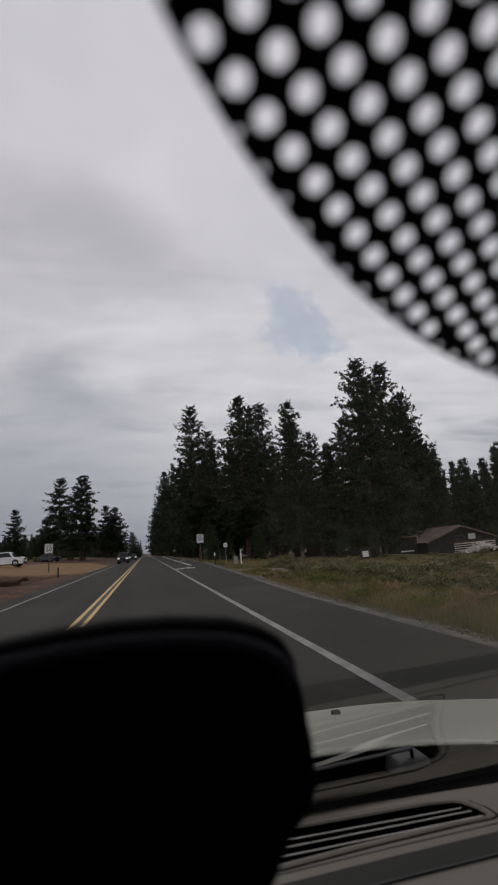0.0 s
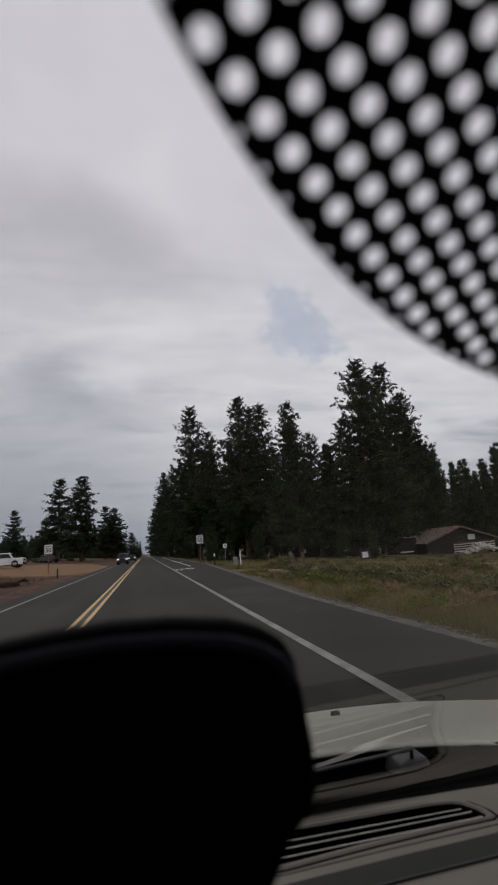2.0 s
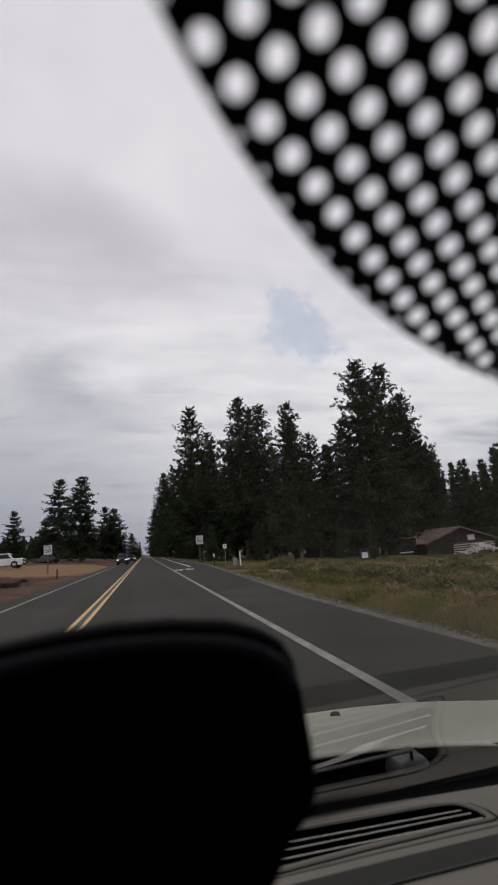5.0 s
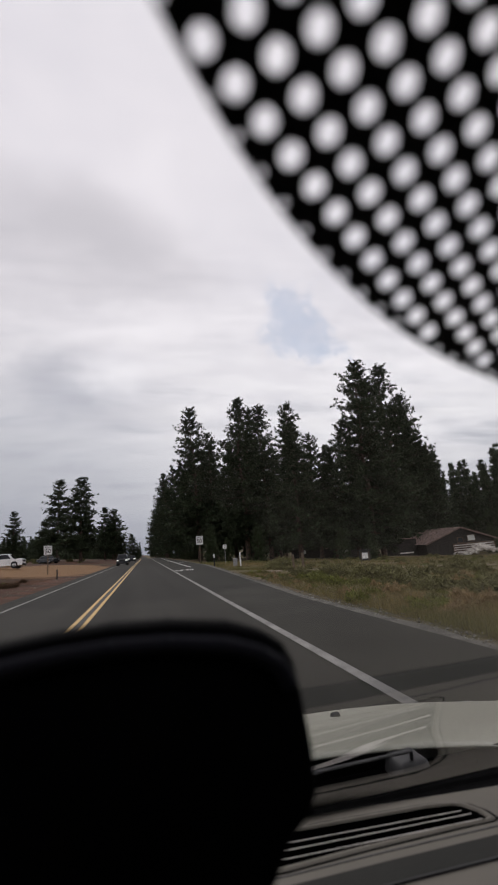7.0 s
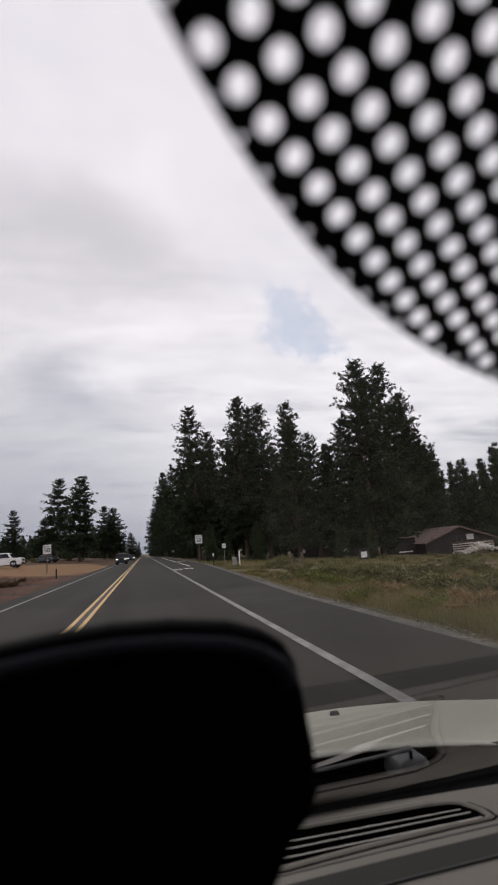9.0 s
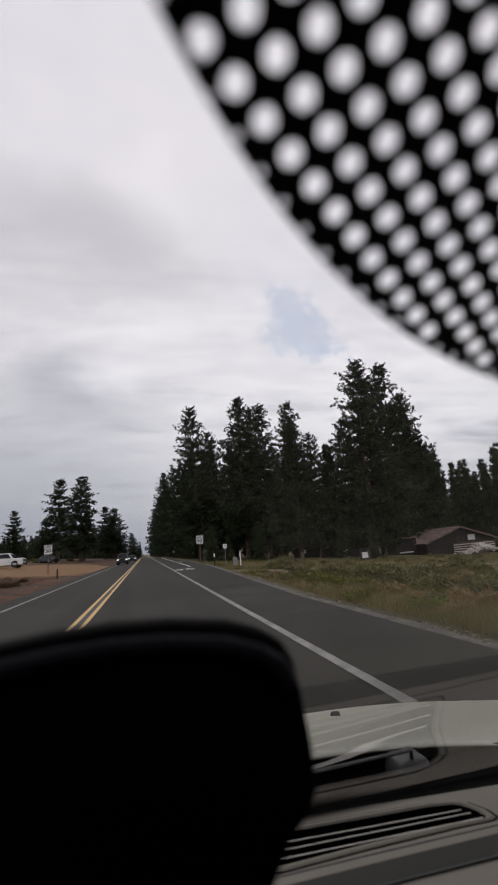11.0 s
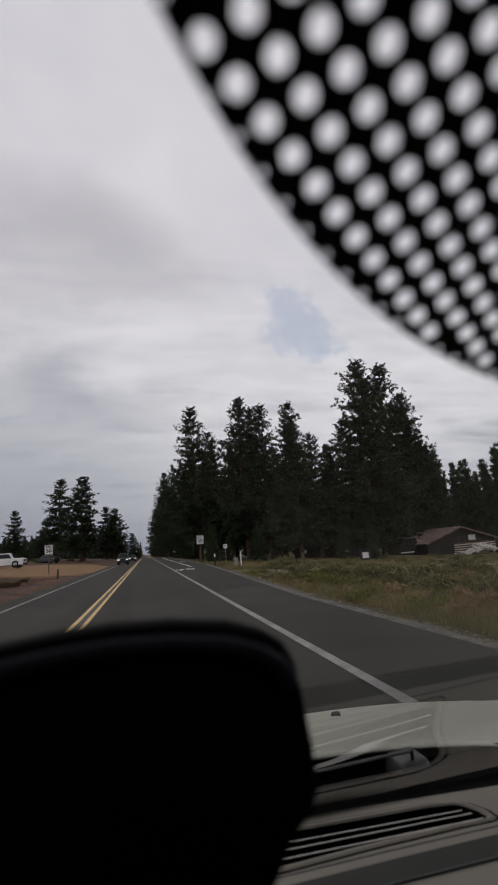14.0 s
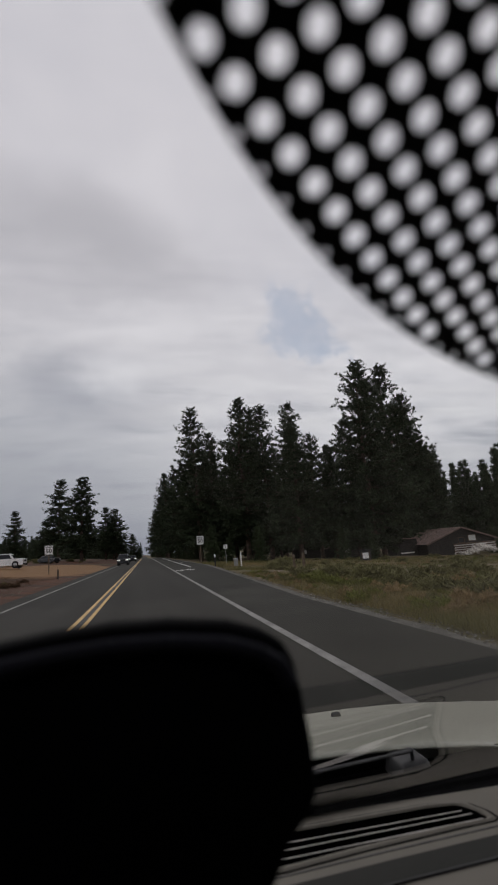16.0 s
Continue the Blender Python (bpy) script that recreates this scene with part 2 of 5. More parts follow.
FIREWOOD = material("split_firewood", (0.78, 0.73, 0.66), 0.9, vary=0.25, scale=3, grain=22, bump=0.3, island=0.45)
DARK_WALL = material("dark_board_wall", (0.028, 0.024, 0.020), 0.9, vary=0.3, scale=2, grain=18, bump=0.3)
WINDOW_GLASS = material("window_glass", (0.03, 0.035, 0.04), 0.08, vary=0.1, bump=0)
CURTAIN = material("pale_blind", (0.60, 0.60, 0.57), 0.8, vary=0.08, bump=0)
PAINT_WHITE = material("vehicle_white_paint", (0.72, 0.72, 0.71), 0.3, vary=0.04, scale=2, grain=30, bump=0)
PAINT_DARK = material("vehicle_dark_paint", (0.020, 0.022, 0.026), 0.3, vary=0.1, scale=2, grain=30, bump=0)
PAINT_BLUE = material("vehicle_blue_grey_paint", (0.03, 0.036, 0.045), 0.3, vary=0.1, scale=2, grain=30, bump=0)
RUBBER = material("tyre_rubber", (0.018, 0.018, 0.018), 0.9, vary=0.2, scale=10, grain=60, bump=0.3)
RIM = material("alloy_rim", (0.45, 0.45, 0.46), 0.35, metal=0.9, vary=0.1, bump=0)
TRIM_BLACK = material("black_plastic_trim", (0.012, 0.012, 0.013), 0.65, vary=0.2, scale=20, grain=300, bump=0.15, depth=0.001)
HOOD_PAINT = material("car_silver_white_paint", (0.485, 0.485, 0.405), 0.32, vary=0.05, scale=2.5, grain=90, bump=0, other=(0.45, 0.45, 0.375))
DASH = material("dashboard_vinyl", (0.134, 0.123, 0.102), 0.85, vary=0.08, scale=5.0, grain=900, bump=0.35, depth=0.0006, spec=0.35)
DASH_DARK = material("dashboard_dark_vinyl", (0.017, 0.017, 0.014), 0.9, vary=0.1, scale=6.0, grain=900, bump=0.35, depth=0.0006, spec=0.3)
FELT = material("headliner_felt", (0.16, 0.155, 0.15), 0.95, vary=0.08, scale=20, grain=400, bump=0.2, depth=0.001)
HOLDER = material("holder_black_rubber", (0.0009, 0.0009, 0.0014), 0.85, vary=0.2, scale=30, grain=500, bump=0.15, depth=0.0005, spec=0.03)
SLAT_GREY = material("vent_slat_grey", (0.36, 0.335, 0.31), 0.6, vary=0.06, scale=20, grain=300, bump=0)
WIPER_GREY = material("worn_wiper_metal", (0.07, 0.07, 0.07), 0.6, vary=0.1, scale=20, grain=200, bump=0)
# lighter and bluer than the body: the top's sheen is put into the colour
HOLDER_RIM = material("holder_rim_sheen", (0.0050, 0.0050, 0.0090), 0.6, vary=0.15, scale=30, grain=500, bump=0.1, depth=0.0005, spec=0.12)
# darker than plastic: black parts, and shade painted into recesses
VOID = material("black_plastic_and_shade", (0.003, 0.003, 0.003), 0.95, vary=0.2, scale=30, grain=300, bump=0, spec=0.03)
FRIT = material("ceramic_frit_enamel", (0.004, 0.004, 0.005), 0.6, vary=0.1, scale=50, grain=900, bump=0, spec=0.2)


def glowing(name, colour, strength):
    m = bpy.data.materials.new(name)
    m.use_nodes = True
    b = m.node_tree.nodes["Principled BSDF"]
    b.inputs["Base Color"].default_value = (*colour, 1)
    b.inputs["Emission Color"].default_value = (*colour, 1)
    b.inputs["Emission Strength"].default_value = strength
    return m


HEADLIGHT_ON = glowing("headlight_on", (1.0, 0.97, 0.9), 0.6)


def pane_material(name, tone, gloss):
    """Thin clear glass: what is behind shows through, and the surface mirrors more at a slant."""
    m = bpy.data.materials.new(name)
    m.use_nodes = True
    t = m.node_tree
    t.nodes.clear()
    clear, shine, mix = t.nodes.new("ShaderNodeBsdfTransparent"), t.nodes.new("ShaderNodeBsdfGlossy"), t.nodes.new("ShaderNodeMixShader")
    clear.inputs[0].default_value = (*tone, 1)
    shine.inputs["Roughness"].default_value = 0.0
    if gloss:
        fresnel = t.nodes.new("ShaderNodeFresnel")
        fresnel.inputs[0].default_value = 1.55
        # both faces of the pane mirror together at a slant
        steep = t.nodes.new("ShaderNodeMath")
        steep.operation = "MULTIPLY_ADD"
        steep.inputs[1].default_value, steep.inputs[2].default_value = 1.7, -0.098
        t.links.new(fresnel.outputs[0], steep.inputs[0])
        gentle = t.nodes.new("ShaderNodeMath")
        gentle.operation = "MULTIPLY"
        gentle.inputs[1].default_value = 0.8
        t.links.new(fresnel.outputs[0], gentle.inputs[0])
        both = t.nodes.new("ShaderNodeMath")
        both.operation = "MAXIMUM"
        t.links.new(steep.outputs[0], both.inputs[0])
        t.links.new(gentle.outputs[0], both.inputs[1])
        t.links.new(both.outputs[0], mix.inputs[0])
    else:
        mix.inputs[0].default_value = 0.0
    t.links.new(clear.outputs[0], mix.inputs[1])
    t.links.new(shine.outputs[0], mix.inputs[2])
    t.links.new(mix.outputs[0], t.nodes.new("ShaderNodeOutputMaterial").inputs[0])
    return m


GLASS_IN = pane_material("windshield_inner_face", (0.97, 0.965, 0.965), True)
SIDE_GLASS = pane_material("tinted_side_glass", (0.30, 0.31, 0.30), False)
GLASS_OUT = pane_material("windshield_outer_face", (0.97, 0.965, 0.965), False)


def ground_material():
    """Red-brown earth on the high side, dry grass on the low side, a pale worn lot and trodden tracks."""
    m = bpy.data.materials.new("open_ground")
    m.use_nodes = True
    t = m.node_tree
    b = t.nodes["Principled BSDF"]
    b.inputs["Roughness"].default_value = 0.95
    b.inputs["Specular IOR Level"].default_value = 0.2
    where = t.nodes.new("ShaderNodeNewGeometry").outputs["Position"]
    xyz = t.nodes.new("ShaderNodeSeparateXYZ")
    t.links.new(where, xyz.inputs[0])

    def tex(scale, detail=5.0):
        n = t.nodes.new("ShaderNodeTexNoise")
        n.inputs["Scale"].default_value, n.inputs["Detail"].default_value = scale, detail
        t.links.new(where, n.inputs["Vector"])
        return n.outputs[0]

    def calc(op, a, b_):
        n = t.nodes.new("ShaderNodeMath")
        n.operation, n.use_clamp = op, False
        for k, v in enumerate((a, b_)):
            if isinstance(v, (int, float)):
                n.inputs[k].default_value = v
            else:
                t.links.new(v, n.inputs[k])
        return n.outputs[0]

    def span(v, lo, hi):
        n = t.nodes.new("ShaderNodeMapRange")
        n.inputs["From Min"].default_value, n.inputs["From Max"].default_value = lo, hi
        t.links.new(v, n.inputs[0])
        return n.outputs[0]

    def blend(fac, a, c):
        n = t.nodes.new("ShaderNodeMix")
        n.data_type = "RGBA"
        t.links.new(fac, n.inputs[0])
        for k, v in ((6, a), (7, c)):
            if isinstance(v, tuple):
                n.inputs[k].default_value = (*v, 1)
            else:
                t.links.new(v, n.inputs[k])
        return n.outputs[2]

    mid, big, fine = tex(0.35), tex(0.07), tex(6.0, 3.0)
    earth = blend(span(mid, 0.38, 0.62), (0.086, 0.033, 0.015), (0.038, 0.019, 0.010))
    earth = blend(span(big, 0.52, 0.66), earth, (0.062, 0.046, 0.024))
    grass = blend(span(mid, 0.36, 0.64), (0.120, 0.090, 0.045), (0.060, 0.062, 0.026))
    grass = blend(span(big, 0.50, 0.66), grass, (0.10, 0.058, 0.033))
    base = blend(span(xyz.outputs[0], -2.0, 2.0), earth, grass)
    # worn pale lot beside the road
    lx = calc("DIVIDE", calc("SUBTRACT", xyz.outputs[0], -11.5), 7.0)
    ly = calc("DIVIDE", calc("SUBTRACT", xyz.outputs[1], 66.0), 26.0)
    r = calc("ADD", calc("ADD", calc("MULTIPLY", lx, lx), calc("MULTIPLY", ly, ly)), calc("MULTIPLY", calc("SUBTRACT", mid, 0.5), 0.9))
    base = blend(span(r, 1.15, 0.85), base, (0.19, 0.105, 0.046))
    # dirt drive across the low side
    drive = calc("ABSOLUTE", calc("SUBTRACT", xyz.outputs[1], calc("ADD", 26.6, calc("MULTIPLY", mid, 2.0))), 0.0)
    drive = calc("ADD", drive, calc("MULTIPLY", span(xyz.outputs[0], 7.0, 4.0), 20.0))
    base = blend(span(drive, 1.9, 1.2), base, (0.17, 0.132, 0.098))
    fleck = t.nodes.new("ShaderNodeHueSaturation")
    val = t.nodes.new("ShaderNodeMapRange")
    val.inputs["To Min"].default_value, val.inputs["To Max"].default_value = 0.65, 1.35
    t.links.new(fine, val.inputs[0])
    t.links.new(val.outputs[0], fleck.inputs["Value"])
    t.links.new(base, fleck.inputs["Color"])
    t.links.new(fleck.outputs[0], b.inputs["Base Color"])
    bp = t.nodes.new("ShaderNodeBump")
    bp.inputs["Strength"].default_value, bp.inputs["Distance"].default_value = 0.8, 0.06
    t.links.new(fine, bp.inputs["Height"])
    t.links.new(bp.outputs[0], b.inputs["Normal"])
    return m


OPEN_GROUND = ground_material()


# ---------------------------------------------------------------- building helpers
def mesh_of(name, verts, faces, materials):
    me = bpy.data.meshes.new(name)
    me.from_pydata([tuple(map(float, v)) for v in verts], [], [tuple(map(int, f)) for f in faces])
    for m in materials if isinstance(materials, (list, tuple)) else [materials]:
        me.materials.append(m)
    me.update()
    return me


def finish(name, bm, mat, smooth=False):
    me = bpy.data.meshes.new(name)
    bmesh.ops.recalc_face_normals(bm, faces=bm.faces)
    bm.to_mesh(me)
    bm.free()
    me.materials.append(mat)
    if smooth:
        me.shade_smooth()
    return me


def part(name, bm, mat, parent, label="", smooth=False):
    """Links a bmesh, or a ready mesh, as one mesh object under a thing or a part."""
    me = bm if isinstance(bm, bpy.types.Mesh) else finish(name, bm, mat, smooth)
    ob = new(name, me)
    ob.parent = parent
    if label:
        ob["label"] = label
    return ob


def thing(name, label, category, group="", at=None, kind=""):
    ob = new(name)
    ob.empty_display_size = 0.2
    if at is not None:
        ob.matrix_basis = at
    return tagged(ob, label, category, group, kind)


def box(bm, lo, hi, bevel=0.0, taper=(1.0, 1.0), segments=2):
    """A box from lo to hi, its top drawn in by taper, its edges rounded."""
    start = len(bm.verts)
    (x0, y0, z0), (x1, y1, z1) = lo, hi
    cx, cy = (x0 + x1) / 2, (y0 + y1) / 2
    vs = []
    for z, k in ((z0, (1, 1)), (z1, taper)):
        for x, y in ((x0, y0), (x1, y0), (x1, y1), (x0, y1)):
            vs.append(bm.verts.new((cx + (x - cx) * k[0], cy + (y - cy) * k[1], z)))
    fs = [bm.faces.new([vs[i] for i in f]) for f in ((3, 2, 1, 0), (4, 5, 6, 7), (0, 1, 5, 4), (1, 2, 6, 5), (2, 3, 7, 6), (3, 0, 4, 7))]
    if bevel:
        edges = list({e for f in fs for e in f.edges})
        bmesh.ops.bevel(bm, geom=edges, offset=bevel, segments=segments, profile=0.6, affect="EDGES")
    return bm


def rod(bm, a, b, r0, r1=None, sides=10):
    """A round bar from a to b."""
    a, b = Vector(a), Vector(b)
    r1 = r0 if r1 is None else r1
    way = (b - a).normalized()
    side = way.orthogonal().normalized()
    other = way.cross(side)
    rings = []
    for p, r in ((a, r0), (b, r1)):
        rings.append([bm.verts.new(p + (side * math.cos(2 * math.pi * k / sides) + other * math.sin(2 * math.pi * k / sides)) * r) for k in range(sides)])
    for k in range(sides):
        bm.faces.new((rings[0][k], rings[0][(k + 1) % sides], rings[1][(k + 1) % sides], rings[1][k]))
    bm.faces.new(rings[0][::-1])
    bm.faces.new(rings[1])
    return bm


def slab(bm, outline, z0, z1, bevel=0.0):
    """A flat outline in x and y, raised from z0 to z1."""
    lower = [bm.verts.new((x, y, z0)) for x, y in outline]
    upper = [bm.verts.new((x, y, z1)) for x, y in outline]
    n = len(outline)
    bm.faces.new(lower[::-1])
    top = bm.faces.new(upper)
    for k in range(n):
        bm.faces.new((lower[k], lower[(k + 1) % n], upper[(k + 1) % n], upper[k]))
    if bevel:
        bmesh.ops.bevel(bm, geom=list(top.edges), offset=bevel, segments=2, affect="EDGES")
    return bm


def lettering(words, size):
    """Words in the built-in font as a thin mesh, standing upright in x and z, facing -y."""
    cu = bpy.data.curves.new("lettering", "FONT")
    cu.body, cu.size, cu.align_x, cu.align_y, cu.extrude, cu.offset = words, size, "CENTER", "CENTER", 0.002, size * 0.02
    ob = new("lettering_draft", cu)
    bpy.context.view_layer.update()
    me = bpy.data.meshes.new_from_object(ob.evaluated_get(bpy.context.evaluated_depsgraph_get()))
    bpy.data.objects.remove(ob)
    me.transform(pose(0, 0, 0, 90, 0, 0))
    me.materials.clear()
    me.materials.append(SIGN_BLACK)
    return me


def land(x, y):
    """Height of the open ground: the road runs along a gentle slope and dips out of sight far ahead."""
    z = 0.0
    if x > 4.4:
        z -= 0.065 * (min(x, 75) - 4.4) + 0.02 * max(0.0, min(x, 200) - 75)
    elif x < -5.6:
        z += 0.105 * (-5.6 - max(x, -26)) + 0.02 * max(0.0, -26 - max(x, -120))
    if -5.6 <= x <= 4.4:
        z -= 0.06
    if y > 150:
        z -= 0.00006 * (min(y, 330) - 150) ** 2
    if x > 5.5 or x < -6.8:
        z += 0.10 * noise.noise((x * 0.16, y * 0.16, 3.0)) + 0.04 * noise.noise((x * 0.7, y * 0.7, 8.0))
    return z


def road_height(y):
    return -0.00006 * (min(max(y, 150), 330) - 150) ** 2


# ---------------------------------------------------------------- ground and road
def graded(lo, hi, fine_lo, fine_hi, step, growth):
    """Positions close together between fine_lo and fine_hi and ever wider outside."""
    mid = list(np.arange(fine_lo, fine_hi + step, step))
    out, gap, p = [], step, mid[-1]
    while p < hi:
        gap *= growth
        p += gap
        out.append(min(p, hi))
    before, gap, p = [], step, mid[0]
    while p > lo:
        gap *= growth
        p -= gap
        before.append(max(p, lo))
    return before[::-1] + mid + out


gx, gy = graded(-2500, 2500, -30, 70, 1.0, 1.18), graded(-400, 4500, -6, 110, 1.0, 1.12)
verts = [(x, y, land(x, y) - (0.0 if abs(x) < 300 and y < 600 else 0.5)) for y in gy for x in gx]
w = len(gx)
faces = [(j * w + i, j * w + i + 1, (j + 1) * w + i + 1, (j + 1) * w + i) for j in range(len(gy) - 1) for i in range(w - 1)]
ground = new("ground", mesh_of("ground", verts, faces, OPEN_GROUND))
ground.data.shade_smooth()
tagged(ground, "open sloping ground of red-brown earth and dry grass", "ground", kind="structure")


def strip(name, label, mat, left, right, y0, y1, z, thick=0.05, step=6.0, category="road"):
    """A paved or painted strip along the road; left and right give its sides at a distance y."""
    n = max(1, int((y1 - y0) / step))
    vs, fs = [], []
    for k in range(n + 1):
        y = y0 + (y1 - y0) * k / n
        for x, dz in ((left(y), 0), (right(y), 0), (right(y), -thick), (left(y), -thick)):
            vs.append((x, y, road_height(y) + z + dz))
    for k in range(n):
        a, b = 4 * k, 4 * (k + 1)
        for i in range(4):
            fs.append((a + i, a + (i + 1) % 4, b + (i + 1) % 4, b + i))
    fs += [(3, 2, 1, 0), (4 * n, 4 * n + 1, 4 * n + 2, 4 * n + 3)]
    return tagged(new(name, mesh_of(name, vs, fs, mat)), label, category, kind="structure")


def wobble(base, amount, rate, seed):
    return lambda y: base + amount * noise.noise((y * rate, seed, 0.0)) + 0.4 * amount * noise.noise((y * rate * 4, seed, 5.0))


def widen(y):
    """The right side of the paving opens towards the turn lane ahead."""
    return 3.95 + 1.7 * min(1.0, max(0.0, (y - 12.0) / 34.0)) + 0.05 * noise.noise((y * 0.5, 2.0, 0.0))


strip("road", "two-lane grey asphalt road with worn wheel tracks", ASPHALT, lambda y: -4.75, lambda y: 2.02, -60, 800, 0.0)
strip("road_shoulder", "dark asphalt shoulder beside the driving lane", SHOULDER_ASPHALT, lambda y: 2.02, widen, -60, 330, -0.003)
strip("road_shoulder", "dark asphalt shoulder beside the oncoming lane", SHOULDER_ASPHALT, wobble(-6.05, 0.06, 0.5, 7.0), lambda y: -4.75, -60, 330, -0.003)
strip("gravel_edge", "pale gravel edge between shoulder and grass", GRAVEL, widen, lambda y: widen(y) + 0.26 + 0.14 * noise.noise((y * 0.8, 4.0, 0)), -60, 300, -0.02, step=0.7, category="verge")
strip("gravel_edge", "dusty gravel edge below the earth bank", GRAVEL, wobble(-6.6, 0.25, 0.7, 1.0), lambda y: -5.98, -60, 300, -0.015, step=0.7, category="verge")

LINES = (("edge_line", "worn solid white edge line on asphalt", LINE_WHITE, 2.16, 0.13, -60, 330),
         ("edge_line", "thin solid white edge line of the oncoming lane", LINE_WHITE, -4.56, 0.11, -60, 330),
         ("centre_line", "solid yellow centre line, one of a pair", LINE_YELLOW, -1.62, 0.10, -10, 330),
         ("centre_line", "solid yellow centre line, one of a pair", LINE_YELLOW, -1.37, 0.10, -10, 330),
         ("tar_seal", "dark tar seal between the centre lines", TAR, -1.495, 0.12, -10, 330))
for name, label, mat, x, wide, y0, y1 in LINES:
    strip(name, label, mat, lambda y, x=x, wide=wide: x - wide / 2, lambda y, x=x, wide=wide: x + wide / 2, y0, y1, 0.005, 0.004, category="road marking")
strip("turn_lane_line", "solid white line that parts off the turn lane", LINE_FRESH, lambda y: 3.90 + (y - 43) * 0.008, lambda y: 4.05 + (y - 43) * 0.008, 43, 138, 0.003, 0.004, category="road marking")


def flat_mark(name, label, outlines, mat, category="road marking"):
    bm = bmesh.new()
    for o in outlines:
        slab(bm, o, -0.001, 0.004)
    return tagged(new(name, finish(name, bm, mat)), label, category, kind="structure")


def ring_pieces(cx, cy, r, thick, stretch, n=16):
    out = []
    for k in range(n):
        a, b = 2 * math.pi * k / n, 2 * math.pi * (k + 1) / n
        out.append([(cx + q * math.cos(t), cy + q * math.sin(t) * stretch) for t, q in ((a, r), (b, r), (b, r - thick), (a, r - thick))][::-1])
    return out


def bar(a, b, wide):
    (x0, y0), (x1, y1) = a, b
    d = math.hypot(x1 - x0, y1 - y0)
    nx, ny = -(y1 - y0) / d * wide / 2, (x1 - x0) / d * wide / 2
    return [(x0 - nx, y0 - ny), (x1 - nx, y1 - ny), (x1 + nx, y1 + ny), (x0 + nx, y0 + ny)]


bike = flat_mark("bicycle_lane_symbol", "white painted bicycle symbol on the asphalt shoulder",
                 ring_pieces(-0.42, 0, 0.32, 0.11, 3.4) + ring_pieces(0.42, 0, 0.32, 0.11, 3.4)
                 + [bar((-0.42, 0.1), (-0.1, 0.9), 0.08), bar((-0.1, 0.9), (0.42, 0.05), 0.08), bar((-0.25, 0.95), (0.1, 0.95), 0.1),
                    bar((0.42, 0.0), (0.28, 1.2), 0.08), bar((0.16, 1.25), (0.42, 1.25), 0.1)], LINE_FRESH)
bike.location = (3.0, 37.6, 0.0)
arrow = flat_mark("turn_arrow", "white painted turn arrow on the turn lane",
                  [bar((0, -1.2), (0, 0.9), 0.16), bar((0, 0.85), (0.5, 0.85), 0.3), [(0.45, 0.4), (0.95, 0.85), (0.45, 1.3)]], LINE_FRESH)
arrow.location = (4.75, 66.0, 0.0)

pr = np.random.default_rng(4)
corners = np.array([(1, 0, 0), (0, 1, 0), (-1, 0, 0), (0, -1, 0), (0, 0, 1), (0, 0, -1)], float)
sides = np.array([(0, 1, 4), (1, 2, 4), (2, 3, 4), (3, 0, 4), (1, 0, 5), (2, 1, 5), (3, 2, 5), (0, 3, 5)])
pvs, pfs = [], []
for k in range(4200):
    y = 3.5 + 40 * pr.random() ** 1.7
    if pr.random() < 0.75:
        x = widen(y) + 0.12 + abs(pr.normal(0, 0.22))
    else:
        x, y = -6.2 - abs(pr.normal(0, 0.5)), 14 + 30 * pr.random()
    size = pr.uniform(0.006, 0.022) * (1.6 if pr.random() < 0.08 else 1)
    pvs.append(corners * pr.uniform(0.6, 1.3, (6, 1)) * size * np.array([1.2, 1.0, 0.7]) + np.array([x, y, max(land(x, y), -0.03) + size * 0.3]))
    pfs.append(sides + 6 * k)
tagged(new("loose_gravel", mesh_of("loose_gravel", np.concatenate(pvs), np.concatenate(pfs), PEBBLE)), "loose pale gravel stones along the pavement edge", "gravel", kind="stuff")

# ---------------------------------------------------------------- the car around the eye
car = thing("car", "silver-white car with a grey dashboard, standing on the road", "car")
EYE = Vector((0, 0, H))
CX, HALF = 0.45, 0.92          # the car's middle line and half width

# windshield: u to the right, v down along the glass, n outwards
GN = Vector((0.02247, 0.57970, 0.81452)).normalized()
GU = Vector((GN.y, -GN.x, 0)).normalized()
GV = GN.cross(GU)
GLASS_AT = Matrix((GU, GV, GN)).transposed().to_4x4()
GLASS_AT.translation = EYE + GN * 0.0741


def rounded(x0, y0, x1, y1, r, n=5):
    out = []
    for cx, cy, a0 in ((x1 - r, y0 + r, -90), (x1 - r, y1 - r, 0), (x0 + r, y1 - r, 90), (x0 + r, y0 + r, 180)):
        for k in range(n + 1):
            a = radians(a0 + 90 * k / n)
            out.append((cx + r * math.cos(a), cy + r * math.sin(a)))
    return out


G0, G1 = (-0.40, -0.31), (1.28, 0.515)


BEND_AT = (0.15, 0.20, 0.24, 0.28, 0.33, 0.39, 0.45, 0.52)
BEND_V = np.linspace(0.15, 0.60, 226)
BOW = np.cumsum(np.interp(BEND_V, BEND_AT, (0, -0.0151, -0.0030, 0.0073, 0.0180, -0.0099, 0.0064, 0.0363))) * 0.002
TWIST = np.cumsum(np.interp(BEND_V, BEND_AT, (0, 0.0510, 0.1593, 0.1219, -0.0701, -0.3122, -0.2355, -0.0502))) * 0.002


def glass_bend(u, v):
    """The glass bows and twists gently near its foot."""
    return float(np.interp(v, BEND_V, BOW) + max(-0.05, min(u, 0.36)) * np.interp(v, BEND_V, TWIST))


